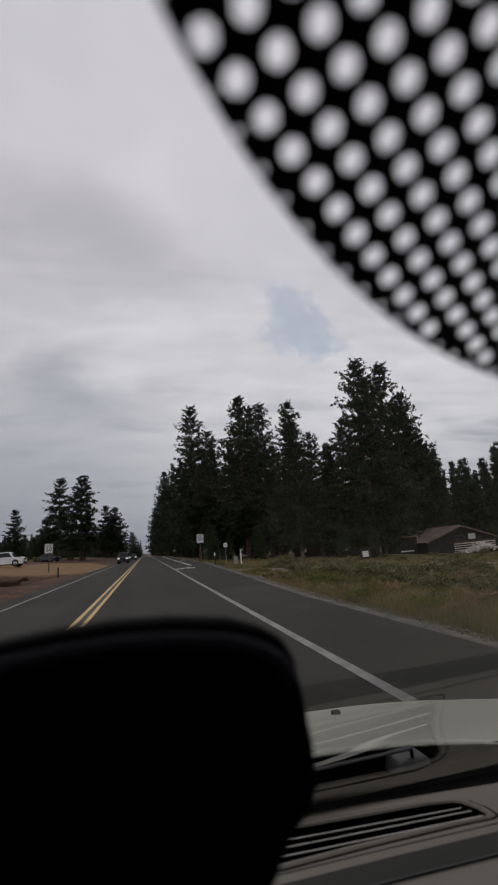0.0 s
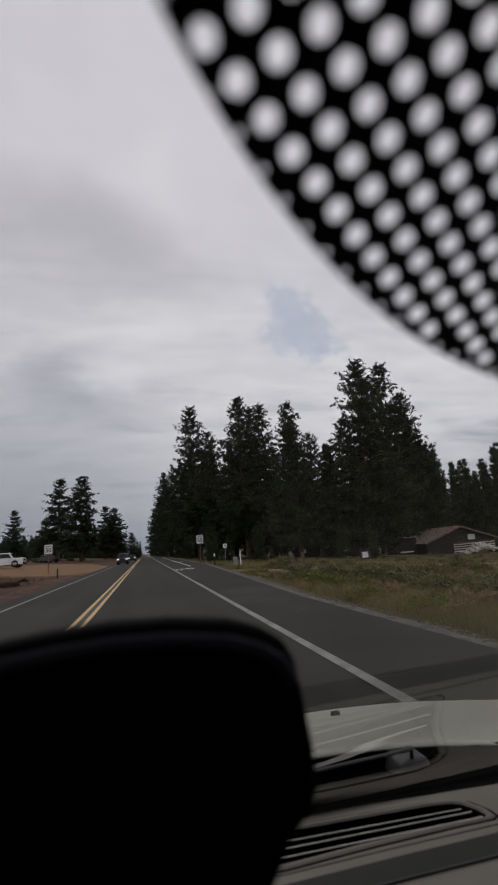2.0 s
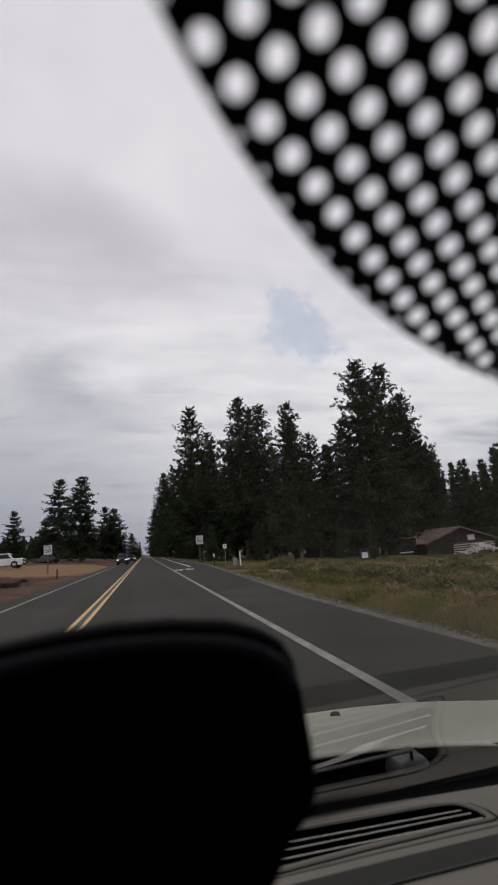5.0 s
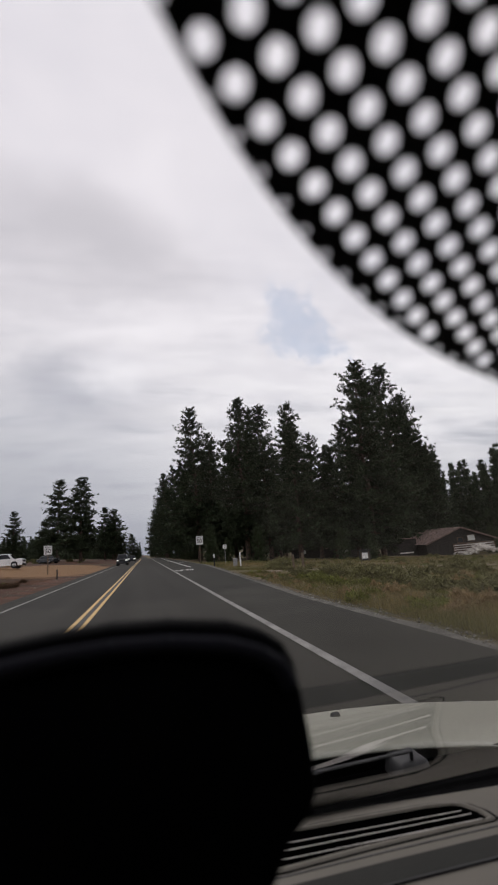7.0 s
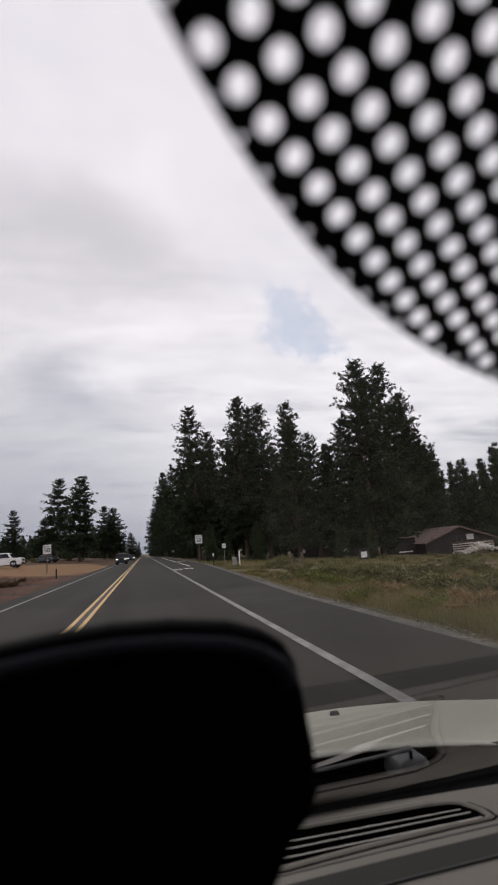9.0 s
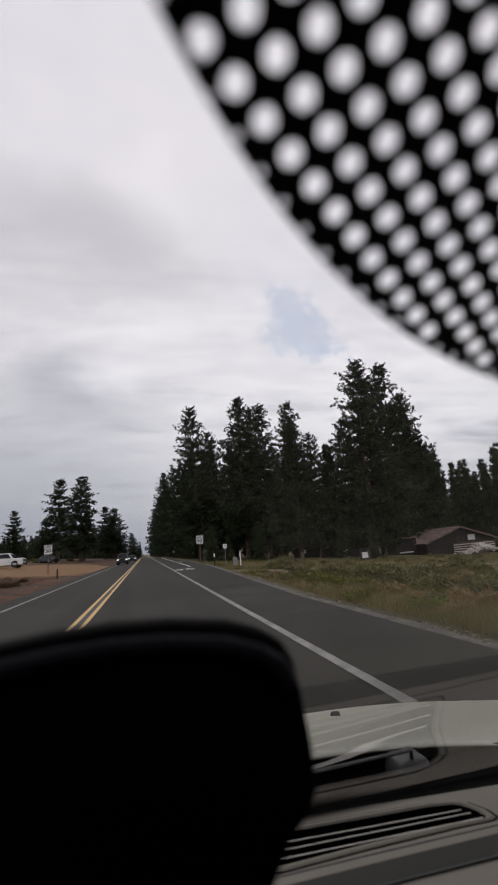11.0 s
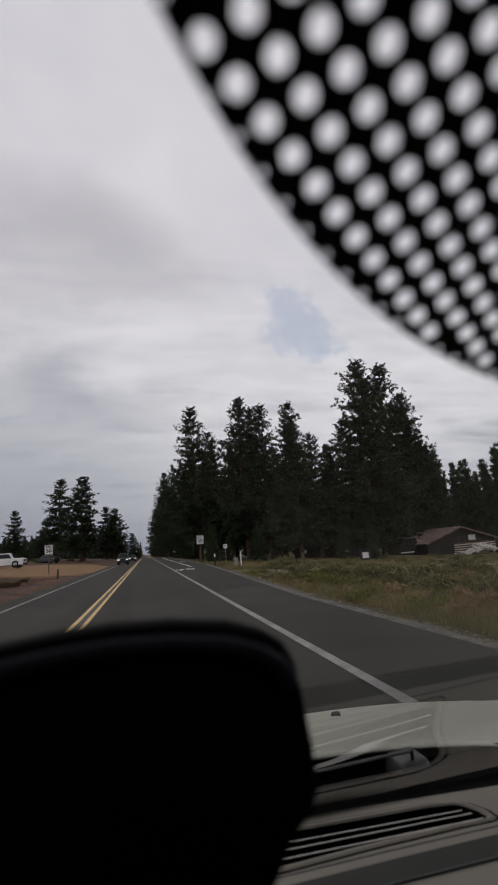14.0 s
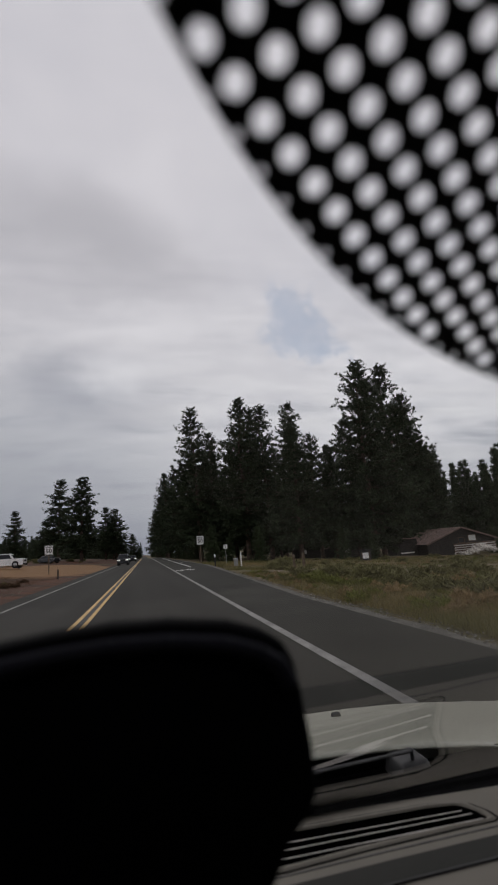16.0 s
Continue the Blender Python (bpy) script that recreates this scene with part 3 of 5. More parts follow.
GRID_U = [-0.40, -0.25, -0.15, -0.05, 0.02, 0.10, 0.18, 0.26, 0.36, 0.50, 0.70, 1.0, 1.28]
GRID_V = [G0[1] + (G1[1] - G0[1]) * k / 160 for k in range(161)]
bm = bmesh.new()
layers = [[[bm.verts.new((u, v, glass_bend(u, v) + h)) for u in GRID_U] for v in GRID_V] for h in (0.0, 0.004)]
for lay, flip in ((0, True), (1, False)):
    for j in range(160):
        for i in range(12):
            q = [layers[lay][j][i], layers[lay][j][i + 1], layers[lay][j + 1][i + 1], layers[lay][j + 1][i]]
            f = bm.faces.new(q[::-1] if flip else q)
            f.material_index, f.smooth = (1 if flip else 0), True
for j in range(160):
    for i in (0, 12):
        bm.faces.new((layers[0][j][i], layers[0][j + 1][i], layers[1][j + 1][i], layers[1][j][i]))
for i in range(12):
    for j in (0, 160):
        bm.faces.new((layers[0][j][i], layers[0][j][i + 1], layers[1][j][i + 1], layers[1][j][i]))
pane = bpy.data.meshes.new("windshield")
bm.to_mesh(pane)
bm.free()
pane.materials.append(GLASS_OUT)
pane.materials.append(GLASS_IN)
windshield = part("windshield", pane, None, car, "clear laminated windshield glass")
windshield.matrix_basis = GLASS_AT

# black enamel round the mirror's foot, with clear round dots in a slanted grid
A, B, O = Vector((4.404, 3.741)), Vector((5.109, -3.206)), Vector((7.153, 0.394))
BOW_A, BOW_AB, BOW_B = Vector((-0.0289, -0.0231)), Vector((-0.0546, 0.015)), Vector((-0.0302, 0.0094))
RING_C, RING_R, DOT_R, N = Vector((114.2, -80.4)), 137.0, 1.70, 20
DET = A.x * B.y - A.y * B.x
angles = [2 * math.pi * k / N for k in range(N)] + [math.atan2(q.y, q.x) % (2 * math.pi) for q in (A + B, A - B, -A - B, B - A)]
SPOKES = [Vector((math.cos(t), math.sin(t))) for t in sorted(angles)]
vs, fs = [], []


def inside(p):
    d = p - RING_C
    return RING_C + d * (RING_R / d.length) if d.length > RING_R else p


def bowed(p):
    """The printed grid tightens gently along its rows."""
    d = p - O
    a, b = (d.x * B.y - d.y * B.x) / DET, (A.x * d.y - A.y * d.x) / DET
    a, b = max(-6.0, min(18.0, a)), max(-6.0, min(12.0, b))
    return p + BOW_A * (a * a) + BOW_AB * (a * b) + BOW_B * (b * b)


for i in range(-24, 46):
    for j in range(-14, 40):
        flat = O + A * i + B * j
        c = bowed(flat)
        if (c - RING_C).length > RING_R + 3.2 or not (-30 < c.x < 255 and -150 < c.y < 60):
            continue
        edge = RING_R - (c - RING_C).length
        full = edge > 2.2
        rim_dot = RING_C + (c - RING_C).normalized() * (RING_R - 1.0)
        start = len(vs)
        for e in SPOKES:
            # out to the cell's slanted border
            s1, s2 = (e.x * B.y - e.y * B.x) / DET, (A.x * e.y - A.y * e.x) / DET
            q = bowed(flat + e * (0.5 / max(abs(s1), abs(s2))))
            for p in (bowed(flat + e * DOT_R) if full else rim_dot + e * 0.5, q):
                p = inside(p)
                vs.append((p.x / 1000, p.y / 1000, -0.0008))
        for k in range(len(SPOKES)):
            a, b = start + 2 * k, start + 2 * ((k + 1) % len(SPOKES))
            fs.append((a, b, b + 1, a + 1))
part("frit_dots", mesh_of("frit_dots", vs, fs, FRIT), None, windshield, "black ceramic enamel with clear dots printed on the glass")
bm = bmesh.new()
rim = 0.05
outer, inner = rounded(*G0, *G1, 0.05), rounded(G0[0] + rim, G0[1] + rim, G1[0] - rim, G1[1] - 0.026, 0.04)
ov, iv = [bm.verts.new((*p, glass_bend(*p) - 0.0012)) for p in outer], [bm.verts.new((*p, glass_bend(*p) - 0.0012)) for p in inner]
for k in range(len(ov)):
    bm.faces.new((ov[k], ov[(k + 1) % len(ov)], iv[(k + 1) % len(ov)], iv[k]))
part("frit_border", bm, FRIT, windshield, "black enamel border of the windshield")


# dashboard top, sloping a little down towards the glass
def dash_z(y):
    return H - 0.22 - 0.138 * (y - 0.352)


def pad_edge(x):
    return 0.443 - 0.16 * max(0.0, min(x, 0.40) - 0.13)


VENT = [(-0.10, 0.371), (0.087, 0.3712), (0.152, 0.3718), (0.2226, 0.3695), (0.2468, 0.3650), (0.2530, 0.3676), (0.2535, 0.3797), (0.2494, 0.3948), (0.2438, 0.4003), (0.2244, 0.4057), (0.1715, 0.4121), (0.1126, 0.4196), (-0.10, 0.4335)]
bm = bmesh.new()
front = [(x, pad_edge(x)) for x in (-0.36, -0.1, 0.13, 0.2, 0.26, 0.32, 0.40, 0.8, 1.24)]
outline = front + [(1.30, 0.2), (1.30, -0.02), (0.8, -0.06), (0.3, -0.04), (-0.36, -0.06), (-0.40, 0.2)]
edges = []
for loop in (outline, VENT):
    vv = [bm.verts.new((x, y, dash_z(y))) for x, y in loop]
    edges += [bm.edges.new((vv[k], vv[(k + 1) % len(vv)])) for k in range(len(vv))]
bmesh.ops.triangle_fill(bm, use_beauty=True, use_dissolve=False, edges=edges)
rim_edges = [e for e in bm.edges if e.is_boundary]
deep = bmesh.ops.extrude_edge_only(bm, edges=rim_edges)
for v in [g for g in deep["geom"] if isinstance(g, bmesh.types.BMVert)]:
    if 0.35 < v.co.y < 0.435 and -0.11 < v.co.x < 0.26 and v.co.y < pad_edge(v.co.x) - 0.004:
        v.co.z -= 0.033
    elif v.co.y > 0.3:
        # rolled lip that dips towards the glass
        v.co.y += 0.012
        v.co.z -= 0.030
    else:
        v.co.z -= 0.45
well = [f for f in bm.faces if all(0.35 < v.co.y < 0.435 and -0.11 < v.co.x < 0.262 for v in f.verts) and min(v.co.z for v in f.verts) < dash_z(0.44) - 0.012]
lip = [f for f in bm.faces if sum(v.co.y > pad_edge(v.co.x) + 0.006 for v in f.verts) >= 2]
# well walls and front lip turn near-black, their shade put into the colour
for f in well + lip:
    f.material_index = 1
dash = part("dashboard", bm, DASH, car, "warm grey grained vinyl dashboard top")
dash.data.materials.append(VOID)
# floor below the vent's slats, near-black colour holding the well's shade
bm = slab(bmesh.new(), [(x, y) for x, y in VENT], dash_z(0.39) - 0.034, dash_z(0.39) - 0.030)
part("vent_well", bm, VOID, dash, "floor of the defroster vent's well, its shade put into the colour")
for x0, y0, x1, y1 in ((-0.06, 0.4250, 0.2455, 0.3902), (-0.08, 0.4120, 0.2490, 0.3819), (-0.09, 0.3990, 0.2510, 0.3706)):
    bm = bmesh.new()
    a, b = Vector((x0, y0, dash_z(y0) - 0.0008)), Vector((x1, y1, dash_z(y1) - 0.0008))
    n = Vector((-(b - a).y, (b - a).x, 0)).normalized() * 0.00055
    d = Vector((0, 0.0006, -0.0007))
    q = [bm.verts.new(p) for p in (a - n, b - n, b + n, a + n, a - n + d, b - n + d, b + n + d, a + n + d)]
    for f in ((0, 1, 2, 3), (7, 6, 5, 4), (0, 4, 5, 1), (1, 5, 6, 2), (2, 6, 7, 3), (3, 7, 4, 0)):
        bm.faces.new([q[i] for i in f])
    part("slat", bm, SLAT_GREY, dash, "grey plastic slat of the defroster vent")


def dash_strip(name, mat, pts, wide, lift, label):
    """A narrow strip along points on the dashboard."""
    bm = bmesh.new()
    rows = []
    for x, y in pts:
        rows.append([bm.verts.new((x, y + s * wide / 2, dash_z(y + s * wide / 2) + h)) for s, h in ((-1, -0.002), (-1, lift), (1, lift), (1, -0.002))])
    for a, b in zip(rows, rows[1:]):
        for i in range(3):
            bm.faces.new((a[i], b[i], b[i + 1], a[i + 1]))
    for r in (rows[0], rows[-1]):
        bm.faces.new(r)
    return part(name, bm, mat, dash, label)


def along(y, bend):
    return [(x, y - bend * max(0, x) ** 2) for x in (-0.30, -0.1, 0.08, 0.16, 0.25, 0.4, 0.6, 0.8, 1.0, 1.2)]


dash_strip("seam", TRIM_BLACK, along(0.3605, 0.12), 0.0016, 0.0004, "dark seam in the dashboard")
dash_strip("inset_band", DASH_DARK, along(0.334, 0.10), 0.026, 0.0010, "dark inset band across the dashboard")
dash_strip("seam", TRIM_BLACK, along(0.3205, 0.10), 0.0016, 0.0016, "dark seam in the dashboard")
# raised lip round the vent
bm = bmesh.new()
ring = []
for x, y in VENT:
    out = Vector((x, y)) - Vector((min(max(x, -0.06), 0.215), 0.393))
    out = out.normalized() if out.length > 1e-6 else Vector((0, 1))
    ring.append([bm.verts.new((x + out.x * k, y + out.y * k, dash_z(y + out.y * k) + h)) for k, h in ((0.0005, -0.004), (0.0008, 0.0012), (0.0045, 0.0016), (0.0062, 0.0))])
for a, b in zip(ring, ring[1:] + ring[:1]):
    for i in range(3):
        bm.faces.new((a[i], b[i], b[i + 1], a[i + 1]))
part("vent_lip", bm, DASH, dash, "rounded grey lip round the defroster vent", smooth=True)
# flat near-black ring that paints a groove's shade round the lip
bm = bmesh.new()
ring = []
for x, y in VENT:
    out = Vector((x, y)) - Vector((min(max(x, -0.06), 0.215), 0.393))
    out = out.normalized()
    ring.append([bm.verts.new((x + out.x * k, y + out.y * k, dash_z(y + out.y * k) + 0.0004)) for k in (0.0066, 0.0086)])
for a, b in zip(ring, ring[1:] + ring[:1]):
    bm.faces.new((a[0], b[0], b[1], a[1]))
part("groove_shade", bm, VOID, dash, "flat dark ring painted as the groove's shade round the vent")
# near-black slab added for the shade between the pad and the glass
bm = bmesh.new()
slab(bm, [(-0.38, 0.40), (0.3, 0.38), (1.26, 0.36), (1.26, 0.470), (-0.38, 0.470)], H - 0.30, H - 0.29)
part("gap_shade", bm, VOID, car, "added near-black slab for the shade at the foot of the windshield")
# cowl outside, below the hood's rear edge
bm = bmesh.new()
for x0, x1 in ((-0.44, 0.14), (0.14, 0.72), (0.72, 1.34)):
    box(bm, (x0, 0.47, H - 0.42), (x1, 0.80, H - 0.375), 0.006)
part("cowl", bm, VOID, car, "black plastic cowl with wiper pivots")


def wiper(x, y, z, reach):
    """Arm, blade and joint of a wiper that lies along the foot of the glass."""
    w_ = bmesh.new()
    rod(w_, (x + reach + 0.123, y + 0.30, z - 0.145), (x + reach, y + 0.07, z - 0.03), 0.003, 0.002, 8)
    rod(w_, (x + reach, y + 0.07, z - 0.03), (x, y, z), 0.0020, 0.0016, 8)
    rod(w_, (x + 0.03, y, z), (x + 0.03, y + 0.002, z - 0.014), 0.0012)
    arm = part("wiper", w_, WIPER_GREY, car, "worn black windscreen wiper at rest")
    w_ = bmesh.new()
    box(w_, (x - 0.30, y + 0.022, z - 0.040), (x + 0.25, y + 0.027, z - 0.028), 0.002)
    part("blade", w_, VOID, arm, "black rubber wiper blade")
    return arm


bm = bmesh.new()
box(bm, (0.368, 0.73, H - 0.38), (0.428, 0.795, H - 0.347), 0.009, (0.8, 0.8), 3)
part("wiper_pivot", bm, WIPER_GREY, car, "worn grey cover of a wiper pivot", smooth=True)
wiper(0.08, 0.455, H - 0.207, 0.20)
wiper(0.72, 0.455, H - 0.225, 0.45)


# hood
def hood_z(x, s):
    rear = -0.333 - 0.21 * min(0.6, max(0.0, x - 0.15)) ** 2 - 0.05 * max(0.0, 0.15 - x) ** 2
    nose = -0.606 - 0.10 * max(0.0, x - 0.45) ** 2 - 0.10 * max(0.0, 0.35 - x) ** 2
    return rear + (nose - rear) * s + 0.010 * math.sin(math.pi * s) + 0.008 * math.exp(-((x - 0.45) / 0.25) ** 2) * math.sin(math.pi * s)


vs, fs = [], []
HX = [CX - HALF + 2 * HALF * k / 36 for k in range(37)]
HS = [k / 20 for k in range(21)]
for s in HS:
    for x in HX:
        vs.append((x, 0.78 + 0.97 * s, H + hood_z(x, s)))
for y, z in ((1.82, -0.60), (1.90, -0.70), (1.93, -0.86), (1.92, -1.0)):
    for x in HX:
        vs.append((x, y - 0.25 * ((x - CX) / HALF) ** 4, H + z + (hood_z(x, 1) + 0.56) * 0.7))
rows = len(HS) + 4
for x in HX:
    vs.append((x, 0.785, H + hood_z(x, 0) - 0.005))
for j in range(rows - 1):
    for i in range(36):
        fs.append((j * 37 + i, j * 37 + i + 1, (j + 1) * 37 + i + 1, (j + 1) * 37 + i))
for i in range(36):
    fs.append((rows * 37 + i, rows * 37 + i + 1, i + 1, i))
hood = part("hood", mesh_of("hood", vs, fs, HOOD_PAINT), None, car, "silver-white painted hood with a rolled rear edge")
hood.data.shade_smooth()
bm = bmesh.new()
box(bm, (-0.016, -0.010, -0.004), (0.016, 0.012, 0.016), 0.005, (0.7, 0.7))
nozzle = part("washer_nozzle", bm, TRIM_BLACK, hood, "small black washer nozzle on the hood")
nozzle.location = (0.510, 1.36, H - 0.005 + hood_z(0.510, (1.36 - 0.78) / 0.97))

# shell of the car
def flank(side):
    """One side of the body with round wheel arches, belt line and sill, turned up from its outline."""
    line = [(1.86, 0.34), (1.90, 0.50), (1.86, 0.62), (1.72, 0.715), (1.30, 0.86), (0.78, 0.985), (0.30, 1.03), (-1.0, 1.05), (-2.30, 1.06), (-2.52, 1.02), (-2.58, 0.80), (-2.56, 0.40), (-2.40, 0.30)]
    for cy in (-1.6, 1.15):
        line += [(cy + 0.41 * math.cos(radians(t)), 0.34 + 0.41 * math.sin(radians(t)) if 0 < t < 180 else 0.30) for t in range(180, -1, -15)]
    line += [(1.70, 0.30)]
    bm = bmesh.new()
    x0, x1 = CX + side * (HALF - 0.06), CX + side * HALF
    a = [bm.verts.new((x0, y, z)) for y, z in line]
    b = [bm.verts.new((x1 - side * 0.03 * max(0, (z - 0.75) / 0.3) ** 2, y, z)) for y, z in line]
    bm.faces.new(a)
    bm.faces.new(b[::-1])
    for k in range(len(line)):
        bm.faces.new((a[k], b[k], b[(k + 1) % len(line)], a[(k + 1) % len(line)]))
    return part("side_panel", bm, HOOD_PAINT, car, "silver-white body side with round wheel arches")


for side in (-1, 1):
    panel_ = flank(side)
    xo = CX + side * (HALF + 0.001)
    for y in (0.35, -0.75, -1.95):
        bm = bmesh.new()
        box(bm, (xo - 0.003, y - 0.004, 0.42 if y > -1 else 0.76), (xo + 0.002, y + 0.004, 0.985))
        part("door_gap", bm, VOID, panel_)
    for y in (-0.58, -1.62):
        bm = bmesh.new()
        box(bm, (xo - 0.01, y - 0.09, 0.885), (xo + 0.028 * side if side > 0 else xo + 0.01, y + 0.09, 0.915), 0.006) if side > 0 else box(bm, (xo - 0.028, y - 0.09, 0.885), (xo + 0.01, y + 0.09, 0.915), 0.006)
        part("door_handle", bm, HOOD_PAINT, panel_)
    bm = bmesh.new()
    box(bm, (xo - 0.012, -2.0, 0.32), (xo + 0.012, 0.72, 0.40), 0.008)
    part("rocker_trim", bm, TRIM_BLACK, panel_)
    bm = bmesh.new()
    mx = CX + side * (HALF + 0.13)
    box(bm, (mx - 0.11, 0.02, 1.04), (mx + 0.11, 0.15, 1.19), 0.04, (0.9, 0.9), 3)
    part("door_mirror", bm, HOOD_PAINT, car, "silver-white door mirror")
    bm = bmesh.new()
    box(bm, (CX + side * 0.68 - 0.18, 1.80, 0.60), (CX + side * 0.68 + 0.18, 1.885, 0.72), 0.03)
    part("headlight", bm, RIM, car, "clear headlight")
    bm = bmesh.new()
    box(bm, (CX + side * 0.80 - 0.09, -2.645, 0.72), (CX + side * 0.80 + 0.09, -2.56, 0.98), 0.02)
    part("tail_light", bm, DASH_DARK, car)
for name_, lo, hi, mat in (("front_bumper", (CX - 0.88, 1.76, 0.30), (CX + 0.88, 1.945, 0.48), HOOD_PAINT), ("grille", (CX - 0.46, 1.84, 0.50), (CX + 0.46, 1.915, 0.70), TRIM_BLACK),
                           ("rear_bumper", (CX - 0.88, -2.68, 0.32), (CX + 0.88, -2.50, 0.60), HOOD_PAINT), ("tailgate", (CX - 0.86, -2.60, 0.60), (CX + 0.86, -2.50, 1.06), HOOD_PAINT)):
    bm = bmesh.new()
    box(bm, lo, hi, 0.035, (0.98, 0.9), 3)
    part(name_, bm, mat, car)
bm = bmesh.new()
box(bm, (CX - HALF + 0.06, -2.5, 0.25), (CX + HALF - 0.06, 1.72, 0.31))
part("floor_pan", bm, TRIM_BLACK, car)
bm = bmesh.new()
box(bm, (CX - 0.82, -2.40, H + 0.225), (CX + 0.82, -0.20, H + 0.285), 0.04, (0.94, 0.95), 3)
part("roof", bm, HOOD_PAINT, car)
bm = bmesh.new()
box(bm, (CX - 0.80, -2.35, H + 0.195), (CX + 0.80, -0.24, H + 0.215), 0.006)
part("headliner", bm, FELT, car, "grey felt headliner")
for side in (-1, 1):
    x = CX + side * 0.84
    bm = bmesh.new()
    rod(bm, (x + side * 0.03, 0.47, H - 0.38), (x - side * 0.05, -0.26, H + 0.25), 0.045, 0.035)
    part("front_pillar", bm, HOOD_PAINT, car)
    bm = bmesh.new()
    box(bm, (x - 0.03, -1.15, H - 0.42), (x + 0.03, -1.03, H + 0.25), 0.01)
    part("door_pillar", bm, TRIM_BLACK, car)
    bm = bmesh.new()
    rod(bm, (x + side * 0.02, -2.48, H - 0.38), (x - side * 0.05, -2.30, H + 0.25), 0.06, 0.05)
    part("rear_pillar", bm, HOOD_PAINT, car)
    bm = bmesh.new()
    box(bm, (x - 0.03, -2.5, H - 0.46), (x + 0.03, 0.42, H - 0.36), 0.012)
    part("door_sill", bm, DASH, car)
    bm = bmesh.new()
    pts = [(0.36, H - 0.37), (-0.22, H + 0.225), (-2.28, H + 0.225), (-2.42, H - 0.37)]
    q0 = [bm.verts.new((x - 0.004 - side * 0.035 * (z > H), y, z)) for y, z in pts]
    q1 = [bm.verts.new((x + 0.004 - side * 0.035 * (z > H), y, z)) for y, z in pts]
    bm.faces.new(q0)
    bm.faces.new(q1[::-1])
    for k in range(4):
        bm.faces.new((q0[k], q1[k], q1[(k + 1) % 4], q0[(k + 1) % 4]))
    part("side_window", bm, SIDE_GLASS, car, "dark tinted side window")
bm = bmesh.new()
pv = [bm.verts.new(p) for p in ((CX - 0.80, -2.52, 1.05), (CX + 0.80, -2.52, 1.05), (CX + 0.74, -2.34, H + 0.23), (CX - 0.74, -2.34, H + 0.23))]
bm.faces.new(pv)
bmesh.ops.solidify(bm, geom=bm.faces[:], thickness=0.008)
part("rear_window", bm, SIDE_GLASS, car, "dark tinted rear window")
bm = bmesh.new()
box(bm, (CX - 0.80, 0.02, 0.32), (CX + 0.80, 0.44, 0.42), 0.02)
box(bm, (CX - 0.80, 0.40, 0.32), (CX + 0.80, 0.47, H - 0.29), 0.02)
part("bulkhead", bm, TRIM_BLACK, car)


def wheel(parent, x, y, r, wide, facing):
    t = bmesh.new()
    prof = [(0.62, 0.5), (0.9, 0.5), (1.0, 0.38), (1.0, -0.38), (0.9, -0.5), (0.62, -0.5)]
    rings = []
    for k in range(24):
        a = 2 * math.pi * k / 24
        rings.append([t.verts.new((x + q * wide, y + p * r * math.cos(a), r + p * r * math.sin(a))) for p, q in prof])
    for k in range(24):
        for i in range(len(prof)):
            t.faces.new((rings[k][i], rings[(k + 1) % 24][i], rings[(k + 1) % 24][(i + 1) % len(prof)], rings[k][(i + 1) % len(prof)]))
    tyre = part("wheel", t, RUBBER, parent)
    d = bmesh.new()
    rod(d, (x - 0.3 * wide * facing, y, r), (x + 0.42 * wide * facing, y, r), 0.2 * r, 0.16 * r)
    for k in range(5):
        a = 2 * math.pi * k / 5
        rod(d, (x + 0.35 * wide * facing, y + 0.1 * r * math.cos(a), r + 0.1 * r * math.sin(a)), (x + 0.40 * wide * facing, y + 0.63 * r * math.cos(a), r + 0.63 * r * math.sin(a)), 0.07 * r, 0.1 * r, 6)
    part("rim", d, RIM, tyre)
    return tyre


for y in (1.15, -1.6):
    for side in (-1, 1):
        wheel(car, CX + side * 0.80, y, 0.34, 0.22, side)

# device holder in front of the eye, on a stalk from the dashboard
holder = thing("device_holder", "black rubber-padded device holder standing on the dashboard", "holder")
SHAPE = [(-0.060, -0.0205), (-0.040, -0.0175), (-0.0308, -0.0163), (-0.0196, -0.0153), (-0.0076, -0.0149), (0.005, -0.0155), (0.0182, -0.0175), (0.0256, -0.0202), (0.0300, -0.0232), (0.0325, -0.0280),
         (0.0338, -0.0368), (0.0348, -0.0470), (0.0350, -0.0550), (0.0330, -0.0590), (0.028, -0.0640), (0.0233, -0.072), (0.018, -0.084), (0.010, -0.092), (-0.030, -0.094), (-0.055, -0.088), (-0.062, -0.06)]
SHAPE = [(x * 1.20, z * 1.20) for x, z in SHAPE]
bm = bmesh.new()
sect = []
for y, k in ((0.134, 0.95), (0.1355, 0.985), (0.138, 1.0), (0.145, 1.0), (0.148, 0.985), (0.150, 0.95)):
    sect.append([bm.verts.new((-0.012 + (x * (1.045 if x > 0 else 1.0) + 0.012) * k, y, H - 0.05 + (z + 0.05) * k)) for x, z in SHAPE])
for a, b in zip(sect, sect[1:]):
    for k in range(len(SHAPE)):
        bm.faces.new((a[k], a[(k + 1) % len(SHAPE)], b[(k + 1) % len(SHAPE)], b[k]))
bm.faces.new(sect[0][::-1])
bm.faces.new(sect[-1])
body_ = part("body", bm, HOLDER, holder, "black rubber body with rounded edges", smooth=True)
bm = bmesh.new()
